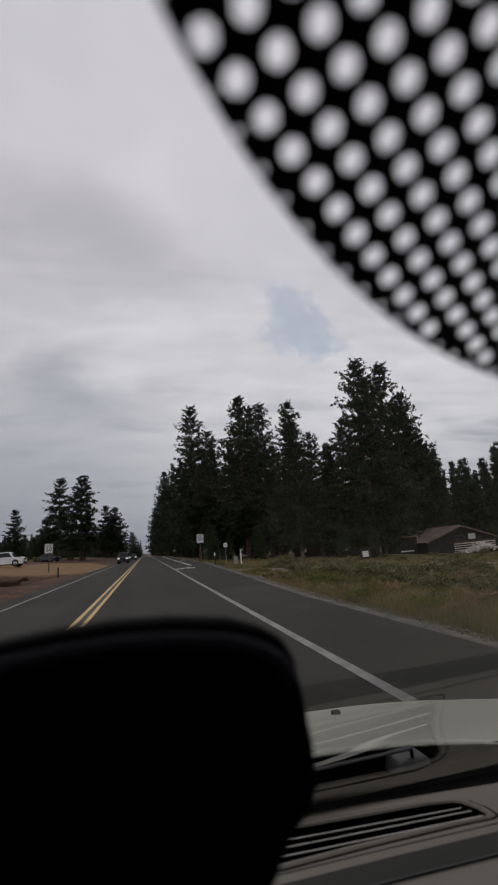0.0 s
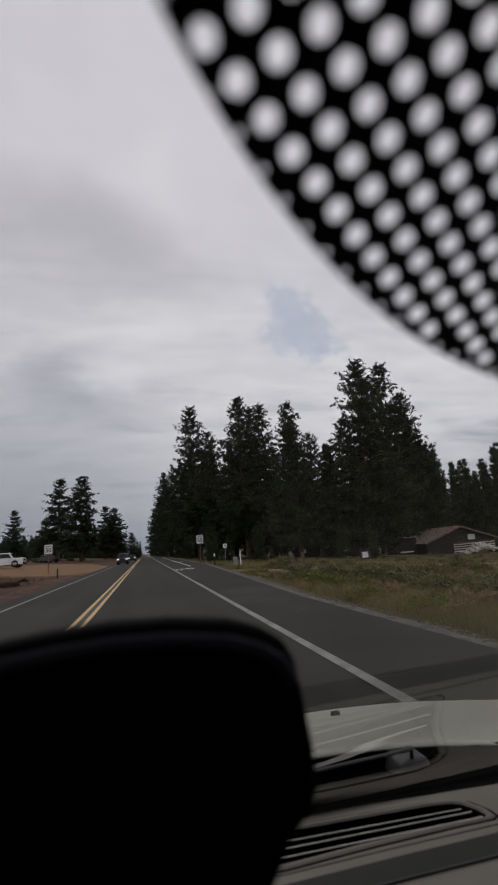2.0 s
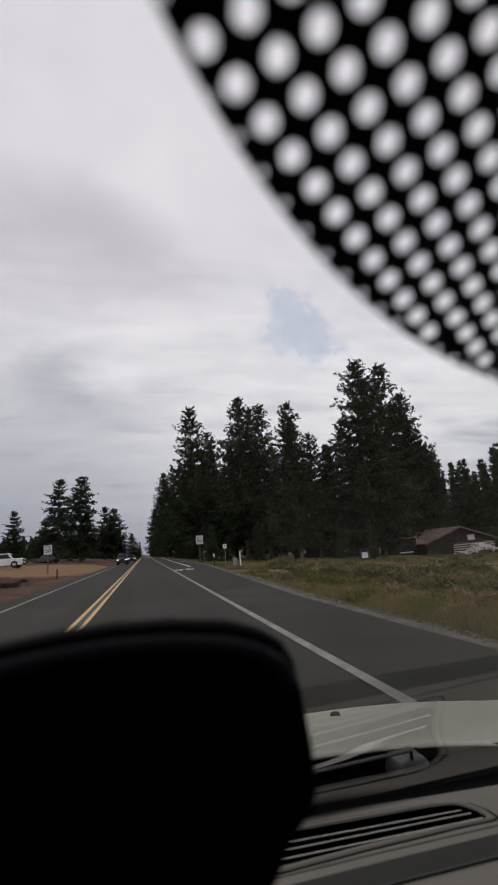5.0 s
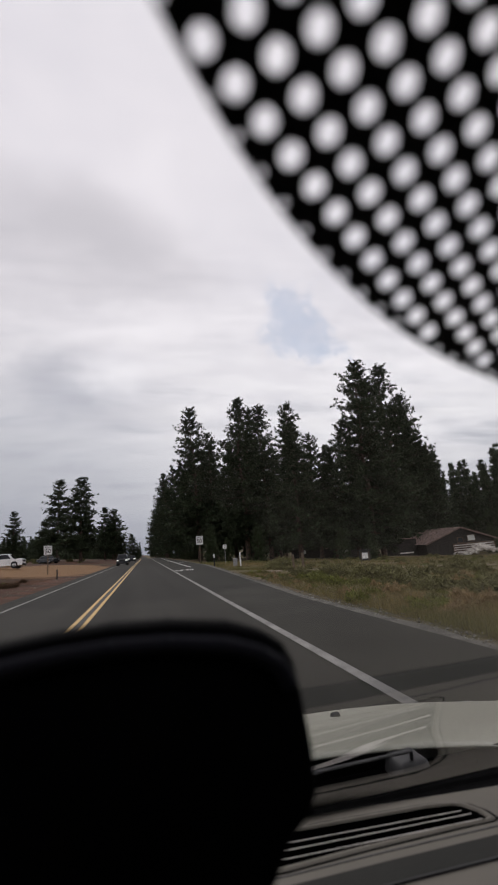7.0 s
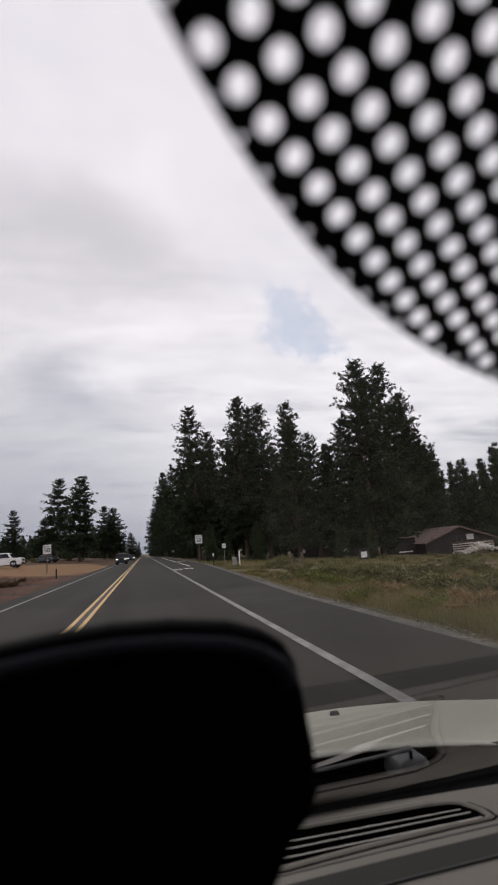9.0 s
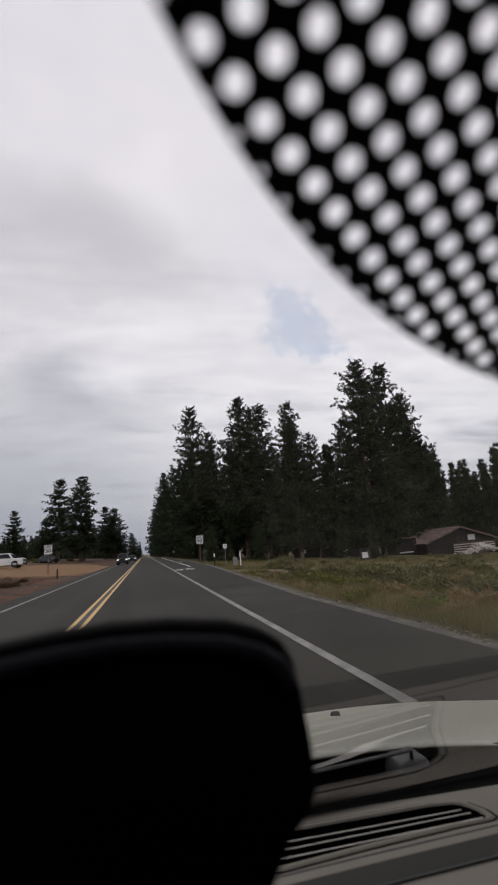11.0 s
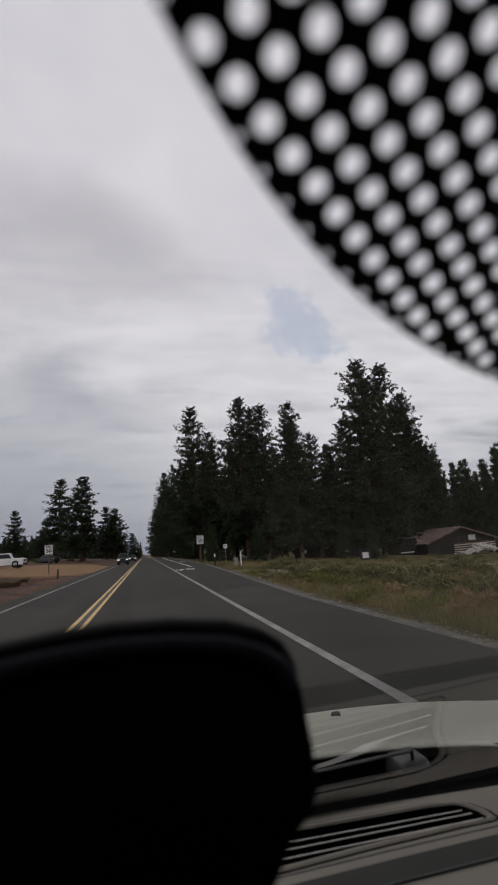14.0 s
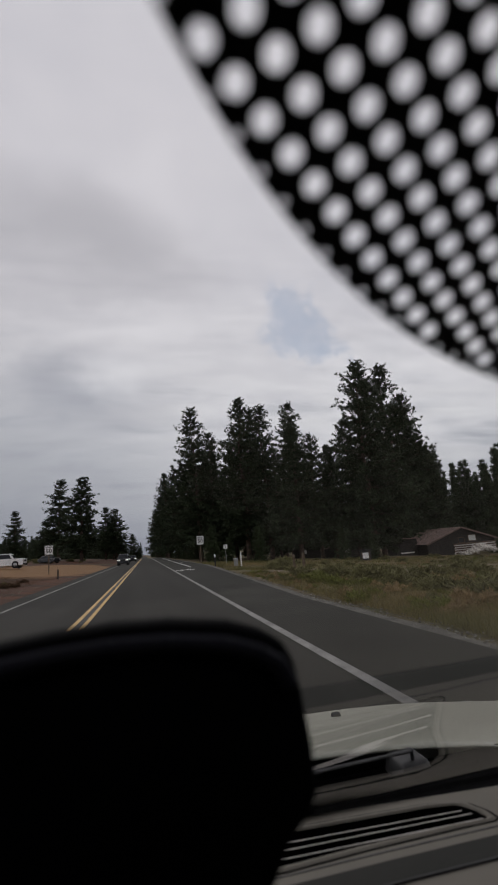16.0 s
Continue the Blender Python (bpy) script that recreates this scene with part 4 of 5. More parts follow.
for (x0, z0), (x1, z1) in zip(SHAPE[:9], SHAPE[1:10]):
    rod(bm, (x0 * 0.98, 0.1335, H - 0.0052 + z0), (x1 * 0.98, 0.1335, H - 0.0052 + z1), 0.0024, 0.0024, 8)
part("rim_bead", bm, HOLDER_RIM, body_, "rounded bead along the holder's top, coloured for its bluish sheen")
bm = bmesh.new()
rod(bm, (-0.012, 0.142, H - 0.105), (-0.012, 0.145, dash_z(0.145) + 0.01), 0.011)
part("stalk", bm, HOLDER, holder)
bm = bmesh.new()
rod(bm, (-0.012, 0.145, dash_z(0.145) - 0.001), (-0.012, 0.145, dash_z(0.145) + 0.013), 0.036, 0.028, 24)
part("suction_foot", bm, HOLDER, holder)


# ---------------------------------------------------------------- pines
def tuft_arrays(rng, centres, ways, size, blades, wide):
    """Sprays of needle blades: each blade is a slim triangle that leaves the twig."""
    n = len(centres)
    d = rng.normal(size=(n, blades, 3)) + ways[:, None, :] * 0.9
    d /= np.linalg.norm(d, axis=2, keepdims=True)
    side = np.cross(d, rng.normal(size=(n, blades, 3)))
    side /= np.linalg.norm(side, axis=2, keepdims=True)
    ln = size[:, None, None] * rng.uniform(0.6, 1.25, (n, blades, 1))
    c = centres[:, None, :] + rng.normal(scale=0.12, size=(n, blades, 3)) * size[:, None, None]
    a, b, t = c - side * ln * wide, c + side * ln * wide, c + d * ln
    v = np.stack([a, b, t], axis=2).reshape(-1, 3)
    f = np.arange(len(v)).reshape(-1, 3)
    return v, f


def pine(name, seed, height, clear, spread, whorls, arms, tufts, blades, size, wide, needles, label, shape=0.8, lean=0.0, ragged=0.35):
    """A pine: tapered trunk with limbs, and a crown of needle sprays along the limbs."""
    rng = np.random.default_rng(seed)
    tree = thing(name, label, "tree", "pines along the road")
    bm = bmesh.new()
    bends = [Vector((0, 0, -0.3))]
    for k in range(1, 7):
        bends.append(Vector((rng.normal() * 0.012 * height * (k / 6) + lean * height * (k / 6) ** 1.3, rng.normal() * 0.012 * height * (k / 6), height * k / 6)))

    def stem(z):
        q = max(0.0, min(0.9999, z / height)) * 6
        i = int(q)
        return bends[i].lerp(bends[i + 1], q - i)

    r0 = 0.0125 * height + 0.04
    for k in range(6):
        rod(bm, bends[k], bends[k + 1], r0 * (1 - k / 6.3), r0 * (1 - (k + 1) / 6.3), 8)
    cs, ws, ss = [], [], []
    for k in range(whorls):
        q = (k + rng.uniform(0, 0.8)) / whorls
        z = height * (clear + (1 - clear) * q)
        p = stem(z)
        reach = spread * ((1 - q) ** shape * 0.96 + 0.04) * (0.55 + 0.45 * min(1, q * 5 + 0.25))
        turn = rng.uniform(0, 6.28)
        for a in range(arms):
            ang = turn + 6.283 * a / arms + rng.normal() * 0.35
            long = reach * rng.uniform(1 - ragged * 1.4, 1 + ragged * 0.6)
            rise = -0.18 + 0.55 * q + 0.9 * q ** 4 + rng.normal() * 0.14
            way = np.array([math.cos(ang), math.sin(ang), rise])
            tip = Vector(p) + Vector(way) * long
            if long > 0.5:
                rod(bm, p, p.lerp(tip, 0.92), 0.012 * height * 0.16 * (1.1 - q) + 0.012, 0.008, 4)
            for s in range(tufts):
                f = 0.28 + 0.72 * (s + rng.uniform(0, 1)) / tufts
                if s % 4 == 0:
                    clump = np.array(p) + way * long * f + rng.normal(size=3) * np.array([0.13, 0.13, 0.10]) * (0.3 + long * 0.34)
                cs.append(clump + rng.normal(size=3) * size * np.array([0.44, 0.44, 0.42]) * (0.3 + 0.7 * (1 - q) ** 0.5))
                ws.append(way * 0.5 + np.array([0, 0, 1.0]))
                ss.append(size * rng.uniform(0.7, 1.25) * (0.38 + 0.77 * (1 - q) ** 0.8))
    part("trunk", bm, BARK, tree)
    v, f = tuft_arrays(rng, np.array(cs), np.array(ws), np.array(ss), blades, wide)
    part("crown", mesh_of("crown", v, f, needles), None, tree)
    return tree


DARK_PINE = "dark green ponderosa pine with layered needle sprays"
KINDS = [pine("pine_tree", 11, 27, 0.09, 6.5, 40, 7, 20, 15, 0.43, 0.12, NEEDLES, DARK_PINE, 0.68),
         pine("pine_tree", 12, 26, 0.15, 5.6, 36, 7, 19, 15, 0.43, 0.12, NEEDLES, DARK_PINE, 0.66),
         pine("pine_tree", 13, 25, 0.11, 6.0, 36, 7, 19, 15, 0.43, 0.12, NEEDLES, DARK_PINE, 0.66),
         pine("pine_tree", 14, 26, 0.27, 5.4, 30, 6, 18, 15, 0.45, 0.12, NEEDLES, "tall ponderosa pine with a bare lower trunk", 0.62, 0.01, 0.45)]
FAR = [pine("pine_tree", 21, 20, 0.10, 4.0, 20, 5, 6, 13, 0.85, 0.12, NEEDLES, "dark pine in the distant tree belt", 0.8),
       pine("pine_tree", 22, 18, 0.05, 3.6, 20, 5, 6, 13, 0.8, 0.12, NEEDLES, "dark pine in the distant tree belt", 1.0),
       pine("pine_tree", 23, 20, 0.18, 3.5, 18, 5, 6, 13, 0.85, 0.12, NEEDLES, "slender dark pine in the distant tree belt", 0.85, 0.01, 0.35)]
OPEN = [pine("pine_tree", 31, 25, 0.16, 5.4, 24, 6, 18, 15, 0.56, 0.12, NEEDLES, "free-standing pine with an open ragged crown", 0.74, 0.0, 0.46),
        pine("pine_tree", 32, 24, 0.14, 5.8, 28, 6, 20, 15, 0.56, 0.12, NEEDLES, "free-standing full-crowned dark pine", 0.68, 0.0, 0.4)]
YOUNG = pine("young_pine", 41, 5.0, 0.02, 1.9, 16, 6, 5, 12, 0.42, 0.10, NEEDLES_YOUNG, "bushy young pine at the forest's edge", 0.8)

placed = set()


def plant(kind, x, y, tall, turn, base_tall, wide=1.0):
    s = tall / base_tall
    m = pose(x, y, land(x, y), 0, 0, turn) @ Matrix.Diagonal((s * wide, s * wide, s, 1))
    if kind not in placed:
        placed.add(kind)
        kind.matrix_basis = m
        return kind
    return copy_thing(kind, m @ Matrix.Diagonal((*[1 / q for q in kind.scale], 1)))


rng = random.Random(5)
BASE = {**dict(zip(KINDS, (27, 26, 25, 26))), **dict(zip(FAR, (20, 18, 20))), **dict(zip(OPEN, (25, 24))), YOUNG: 5.0}
# the grove beside the road, the tallest first: kind, x, y, height
GROVE = ((0, 9.2, 80, 26.5), (2, 12.6, 86, 23.5), (1, 16.2, 74, 26.8), (3, 18.3, 79, 26.2), (0, 20.6, 76, 26.2), (2, 21.0, 62, 22.0), (1, 23.8, 70, 21.5), (2, 25.6, 66, 18.5),
         (0, 31.2, 60, 28.6), (0, 51.6, 86, 40.0), (0, 34.0, 63, 27.0), (2, 29.6, 62, 20.0), (1, 28.0, 66, 17.0), (2, 56.0, 87, 34.0), (0, 55.6, 88, 32.0), (2, 60.6, 90, 24.0), (1, 58.6, 91, 25.0), (2, 28.2, 65, 16.5), (1, 63.5, 95, 22.0), (1, 13.6, 92, 21.5), (2, 24.6, 84, 20.5), (0, 27.0, 80, 21.0), (1, 18.5, 96, 23.0), (2, 22.6, 92, 22.0), (1, 11.2, 98, 19.0),
         (1, 7.0, 150, 26.5), (0, 7.6, 175, 27.0), (2, 8.4, 128, 24.0), (3, 10.8, 104, 25.0), (1, 9.4, 112, 22.0), (0, 7.0, 225, 28.0), (2, 6.8, 290, 29.0))
for k, x, y, tall in GROVE:
    plant(KINDS[k], x, y, tall, rng.uniform(0, 360), BASE[KINDS[k]], 1.16 if 28 < x < 41 else 1.15)
# pines standing free on the high side
for k, x, y, tall in ((0, -37.4, 150, 15.0), (0, -23.5, 140, 22.6), (1, -16.2, 130, 21.8), (1, -28.8, 150, 11.0), (0, -13.2, 170, 18.2), (1, -9.6, 170, 17.4), (0, -11.5, 185, 16.0), (0, -18.6, 150, 11.5), (1, -7.0, 300, 15.6), (0, -33.0, 165, 9.5)):
    plant(OPEN[k], x, y, tall, rng.uniform(0, 360), BASE[OPEN[k]], 1.5)
# the belt of forest behind
for _ in range(95):
    y = rng.uniform(88, 190)
    x = rng.uniform(0.13 * y + 2, 0.62 * y + 8)
    k = FAR[rng.randrange(3)]
    plant(k, x, y, rng.uniform(15, 21), rng.uniform(0, 360), BASE[k])
for _ in range(62):
    y = rng.uniform(100, 165)
    x = rng.uniform(0.62 * y, 1.05 * y)
    k = FAR[rng.randrange(3)]
    plant(k, x, y, rng.uniform(19, 31) * (y / 120), rng.uniform(0, 360), BASE[k])
crowns = [(np.array([v.co for v in next(c for c in k.children if c.name.startswith("crown")).data.vertices]), BASE[k]) for k in FAR]
crowns = [(c.reshape(-1, 3, 3)[::6].copy(), b) for c, b in crowns]
woods = []
for _ in range(260):
    y = rng.uniform(210, 420)
    x = rng.uniform(-0.36 * y, -0.045 * y)
    tris, b = crowns[rng.randrange(3)]
    s, a = rng.uniform(8.0, 14.5) * (y / 260) / b, rng.uniform(0, 6.28)
    mid = tris.mean(axis=1, keepdims=True)
    q = (mid + (tris - mid) * 1.9) * s * np.array([1.3, 1.3, 1.0])
    turn = np.array([[math.cos(a), -math.sin(a), 0], [math.sin(a), math.cos(a), 0], [0, 0, 1]])
    woods.append(q.reshape(-1, 3) @ turn.T + np.array([x, y, land(x, y)]))
woods = np.concatenate(woods)
tagged(new("far_woods", mesh_of("far_woods", woods, np.arange(len(woods)).reshape(-1, 3), NEEDLES)), "dark belt of distant pine woods", "woods", kind="stuff")
for _ in range(16):
    y = rng.uniform(340, 460)
    k = FAR[rng.randrange(3)]
    plant(k, rng.uniform(-16, 14), y, rng.uniform(8, 13), rng.uniform(0, 360), BASE[k])
for x, y, tall in ((8.6, 62, 4.5), (11.5, 66, 3.2), (14.0, 58, 4.2), (24.5, 56, 3.8), (27.6, 54, 3.0), (70.0, 84, 6.0), (8.8, 96, 3.6), (10.5, 101, 4.4), (8.4, 108, 3.2), (9.6, 118, 4.0), (8.2, 128, 3.6), (9.4, 140, 4.6), (8.0, 152, 3.8), (8.8, 166, 4.4),
                   (7.9, 182, 4.2), (8.4, 200, 4.8), (12.6, 112, 4.0), (14.4, 104, 3.6), (7.8, 222, 5.0), (8.4, 248, 5.4), (7.9, 275, 5.6), (11.4, 132, 4.6), (10.6, 156, 4.8), (10.0, 190, 5.2)):
    plant(YOUNG, x, y, tall, rng.uniform(0, 360), 5.0)


# ---------------------------------------------------------------- brush and grass
def bush(name, seed, size, mat, label):
    r = np.random.default_rng(seed)
    ob = thing(name, label, "shrub", "brush on the verges")
    n = 130
    d = r.normal(size=(n, 3))
    d[:, 2] = np.abs(d[:, 2])
    d /= np.linalg.norm(d, axis=1, keepdims=True)
    c = d * (r.uniform(0.35, 1.0, (n, 1)) ** 0.6) * np.array([size, size, size * 0.62]) * (0.8 + 0.35 * np.sin(d[:, :1] * 5 + seed))
    v, f = tuft_arrays(r, c, d, np.full(n, size * 0.30), 9, 0.14)
    v[:, 2] = np.maximum(v[:, 2], -0.03)
    bm = bmesh.new()
    for k in range(9):
        t = c[k * 9]
        rod(bm, (0, 0, -0.05), tuple(t * 0.9), size * 0.03, size * 0.01, 5)
    part("stems", bm, BARK, ob)
    part("leaves", mesh_of("leaves", v, f, mat), None, ob)
    return ob


BRUSH = [bush("sagebrush", 3, 0.55, SAGE, "grey-green sagebrush on the verge"), bush("sagebrush", 4, 0.45, SAGE, "grey-green sagebrush on the verge"),
         bush("dry_brush", 5, 0.5, DRY_BRUSH, "dry reddish brush on bare earth"),
         bush("green_weeds", 6, 0.4, GREEN_WEED, "low yellow-green weeds on the verge"), bush("bunchgrass", 7, 0.38, TAN_GRASS, "tan dry bunchgrass on the verge")]


def scatter(kind, x, y, s):
    m = pose(x, y, land(x, y), 0, 0, rng.uniform(0, 360)) @ Matrix.Diagonal((s, s, s, 1))
    if kind not in placed:
        placed.add(kind)
        kind.matrix_basis = m
    else:
        copy_thing(kind, m @ Matrix.Diagonal((*[1 / q for q in kind.scale], 1)))


for x, y, s in ((9.8, 24.5, 1.5), (10.8, 26.0, 1.1), (11.4, 21.0, 1.2), (13.4, 20.2, 1.3), (12.6, 24.0, 1.0), (8.4, 27.5, 0.9), (14.5, 16.5, 1.2), (7.9, 30.5, 1.1), (9.2, 33.0, 1.3), (16.5, 22.5, 1.4)):
    scatter(BRUSH[rng.randrange(2)], x, y, s)
for k, spots in ((3, ((7.1, 19.8, 0.9), (6.7, 17.6, 0.8), (6.3, 16.6, 1.0), (6.0, 14.9, 0.8), (6.6, 18.6, 0.7), (7.6, 20.6, 0.9))),
                 (0, ((8.3, 19.0, 0.9), (9.5, 20.3, 1.1), (11.5, 23.0, 1.2), (10.6, 19.5, 1.0), (8.3, 14.4, 0.9), (10.0, 16.4, 1.2), (8.6, 13.2, 0.7), (12.0, 18.4, 1.1))),
                 (1, ((9.0, 19.6, 0.9), (10.8, 21.8, 1.1), (9.2, 15.4, 1.0), (11.4, 13.8, 1.3), (12.4, 14.2, 1.4), (16.1, 20.6, 1.3), (9.9, 12.2, 0.9))),
                 (4, ((7.0, 13.9, 0.6), (7.2, 12.9, 0.7), (9.3, 13.4, 0.6), (8.2, 11.2, 0.6), (10.6, 14.8, 0.8)))):
    for x, y, s in spots:
        scatter(BRUSH[k], x, y, s)
for k, spots in ((0, ((7.9, 16.6, 1.3), (8.9, 16.8, 1.2), (8.4, 16.2, 1.1), (7.7, 12.1, 0.9), (8.4, 12.6, 1.1), (8.9, 11.0, 1.2), (8.4, 10.8, 0.9), (11.7, 38.6, 1.9), (10.9, 37.9, 1.5), (9.6, 34.6, 1.3))),
                 (3, ((5.9, 15.9, 0.9), (6.1, 14.8, 1.0), (6.3, 18.5, 1.0), (6.5, 17.2, 0.8), (6.3, 16.2, 0.8))),
                 (4, ((6.5, 8.7, 0.8), (6.9, 9.7, 0.9), (7.3, 9.2, 0.9), (6.4, 11.9, 0.8), (6.6, 12.2, 0.6), (7.4, 10.1, 0.7)))):
    for x, y, size_ in spots:
        scatter(BRUSH[k], x, y, size_)
for _ in range(70):
    y = rng.uniform(20, 62)
    x = rng.uniform(6.5 + 0.02 * y, 0.8 * y)
    if abs(y - 27.6) > 1.6:
        scatter(BRUSH[0 if rng.random() < 0.5 else 1], x, y, rng.uniform(0.5, 1.25))
for _ in range(260):
    y = rng.uniform(6, 26) if rng.random() < 0.72 else rng.uniform(26, 60)
    x = widen(y) + 0.7 + rng.random() ** 1.3 * (0.85 * y + 2)
    if abs(y - 27.6) > 1.6:
        scatter(BRUSH[rng.choice((3, 3, 4, 4, 0, 1))], x, y, rng.uniform(0.25, 0.8))
for _ in range(60):
    y = rng.uniform(15, 35)
    scatter(BRUSH[2 if rng.random() < 0.85 else 0], rng.uniform(-0.33 * y - 2, -7.4), y, rng.uniform(0.3, 0.8))
for _ in range(50):
    y = rng.uniform(95, 170)
    scatter(BRUSH[rng.randrange(2)], rng.uniform(-0.34 * y, -0.09 * y - 4), y, rng.uniform(0.9, 2.2))

gr = np.random.default_rng(9)


def grass_field(n, spots, tall, wide):
    """Blades in tussocks, standing on the ground."""
    px, py = spots(n)
    keep = np.array([noise.noise((x * 0.35, y * 0.35, 1.0)) + 0.5 * noise.noise((x * 1.3, y * 1.3, 2.0)) > (-0.42 if x < 0 else -0.9 if y < 18 else -0.22) for x, y in zip(px, py)])
    keep &= np.abs(py - 27.6) > 1.2
    px, py = px[keep], py[keep]
    n = len(px)
    pz = np.array([land(x, y) for x, y in zip(px, py)])
    far = np.clip(py / 25, 0.6, 2.2)
    h = gr.uniform(0.5, 1.3, n) * tall
    a = gr.uniform(0, 6.283, n)
    wx, wy = np.cos(a) * wide * far, np.sin(a) * wide * far
    bx, by = gr.normal(0, 0.3, n) * h, gr.normal(0, 0.3, n) * h
    v = np.stack([np.stack([px - wx, py - wy, pz - 0.02], 1), np.stack([px + wx, py + wy, pz - 0.02], 1), np.stack([px + bx, py + by, pz + h], 1)], 1).reshape(-1, 3)
    return v, np.arange(len(v)).reshape(-1, 3)


def right_spots(n):
    y = 4.0 + 58 * gr.random(n) ** 1.8
    return (np.array([widen(q) for q in y]) + 0.45 + gr.random(n) ** 1.2 * (1.0 * y + 3)), y


def near_spots(n):
    y = 5.0 + 13 * gr.random(n)
    return (np.array([widen(q) for q in y]) + 0.5 + gr.random(n) * (0.8 * y + 1)), y


def left_spots(n):
    y = 12.0 + 30 * gr.random(n)
    return -6.9 - gr.random(n) * (0.42 * y), y


v, f = grass_field(150000, right_spots, 0.15, 0.008)
tagged(new("grass", mesh_of("grass", v, f, GRASS)), "dry yellow-green grass on the verge and field", "grass", kind="stuff")
v, f = grass_field(70000, near_spots, 0.08, 0.005)
tagged(new("grass", mesh_of("grass", v, f, GRASS)), "short dry grass beside the gravel edge", "grass", kind="stuff")
v, f = grass_field(16000, left_spots, 0.12, 0.008)
tagged(new("dry_weeds", mesh_of("dry_weeds", v, f, DRY_BRUSH)), "sparse dry weeds on red-brown earth", "weeds", kind="stuff")


# ---------------------------------------------------------------- road signs and posts
def speed_sign(x, y, base, turn, label):
    s = thing("speed_sign", label, "road sign", "speed signs", pose(x, y, base, 0, 0, turn))
    bm = bmesh.new()
    box(bm, (-0.05, -0.045, -0.3), (0.05, 0.045, 2.75), 0.006)
    part("post", bm, WOOD_POST, s, "square wooden post")
    bm = bmesh.new()
    w_, h_ = 0.38, 0.46
    bm = slab(bmesh.new(), rounded(-w_, -h_, w_, h_, 0.05), 0, 0.004)
    panel = part("panel", bm, SIGN_WHITE, s, "white sign panel with a black border")
    panel.matrix_basis = pose(0, -0.052, 2.42, 90, 0, 0)
    bm = bmesh.new()
    o, i = rounded(-w_ + 0.02, -h_ + 0.02, w_ - 0.02, h_ - 0.02, 0.04), rounded(-w_ + 0.045, -h_ + 0.045, w_ - 0.045, h_ - 0.045, 0.03)
    for k in range(len(o)):
        slab(bm, [o[k], o[(k + 1) % len(o)], i[(k + 1) % len(i)], i[k]], 0.0045, 0.007)
    part("border", bm, SIGN_BLACK, panel)
    for words, size, z in (("SPEED", 0.21, 2.68), ("50", 0.56, 2.32)):
        t = part("lettering", lettering(words, size), None, s, "black sign lettering")
        t.matrix_basis = pose(0, -0.060, z)
    return s


speed_sign(5.85, 51, land(5.85, 51) + 0.12, -6, "white speed sign reading SPEED 50 on a wooden post")
speed_sign(-9.3, 50, land(-9.3, 50) - 0.1, 8, "white speed sign reading SPEED 50 beside a dirt lot")


def marker_post(x, y, tall, mat, cap, label, r=0.05):
    p = thing("marker_post", label, "post", "posts on the verge", pose(x, y, land(x, y)))
    bm = bmesh.new()
    box(bm, (-r, -r * 0.5, -0.2), (r, r * 0.5, tall), 0.008)
    part("post", bm, mat, p)
    if cap:
        bm = bmesh.new()
        box(bm, (-r * 1.05, -r * 0.62, tall * 0.72), (r * 1.05, r * 0.62, tall * 0.98), 0.006)
        part("reflector", bm, SIGN_WHITE, p, "white reflector plate")
    return p


marker_post(5.75, 40.0, 1.05, TRIM_BLACK, True, "dark delineator post with a white reflector")
marker_post(7.9, 39.5, 1.15, SIGN_WHITE, False, "white plastic marker post in the grass")
marker_post(-6.75, 40.0, 0.75, TRIM_BLACK, False, "short dark marker post beside the dirt lot")
marker_post(9.6, 28.2, 1.05, WOOD_POST, False, "weathered wooden post in the grass", 0.08)
marker_post(9.1, 28.6, 0.95, WOOD_POST, False, "weathered wooden post in the grass", 0.07)

utility = thing("utility_box", "small pale grey utility box on the verge", "utility box", at=pose(7.35, 39.0, land(7.35, 39)))
bm = bmesh.new()
box(bm, (-0.16, -0.12, -0.1), (0.16, 0.12, 0.62), 0.02)
part("cabinet", bm, STEEL, utility)
bm = bmesh.new()
box(bm, (-0.18, -0.14, 0.60), (0.18, 0.14, 0.66), 0.02, (0.9, 0.9))
part("lid", bm, STEEL, utility)

small_sign = thing("small_sign", "small white square sign on a thin post", "road sign", at=pose(8.4, 50, land(8.4, 50)))
bm = bmesh.new()
rod(bm, (0, 0, -0.2), (0, 0, 2.0), 0.03)
part("post", bm, STEEL, small_sign)
bm = slab(bmesh.new(), rounded(-0.2, -0.22, 0.2, 0.22, 0.03), 0, 0.005)
pl = part("panel", bm, SIGN_WHITE, small_sign)
pl.matrix_basis = pose(0, -0.035, 1.82, 90, 0, 0)
bm = bmesh.new()
for z, k in ((1.90, 0.10), (1.80, 0.12), (1.72, 0.08)):
    box(bm, (-k, -0.045, z - 0.015), (k, -0.041, z + 0.015))
part("writing_bars", bm, SIGN_BLACK, small_sign)

notice = thing("notice_board", "low dark-framed notice board with a white sheet", "notice board", at=pose(22.3, 45.5, land(22.3, 45.5)))
bm = bmesh.new()
for x in (-0.42, 0.42):
    box(bm, (x - 0.05, -0.05, -0.3), (x + 0.05, 0.05, 1.02), 0.01)
part("posts", bm, WOOD_POST, notice)
bm = bmesh.new()
box(bm, (-0.62, -0.03, 0.10), (0.62, 0.03, 1.08), 0.01)
box(bm, (-0.72, -0.16, 1.09), (0.72, 0.16, 1.18), 0.02)
part("frame", bm, SIGN_BLACK, notice)
bm = bmesh.new()
box(bm, (-0.33, -0.045, 0.28), (0.33, -0.033, 0.86), 0.004)
part("sheet", bm, SIGN_WHITE, notice)


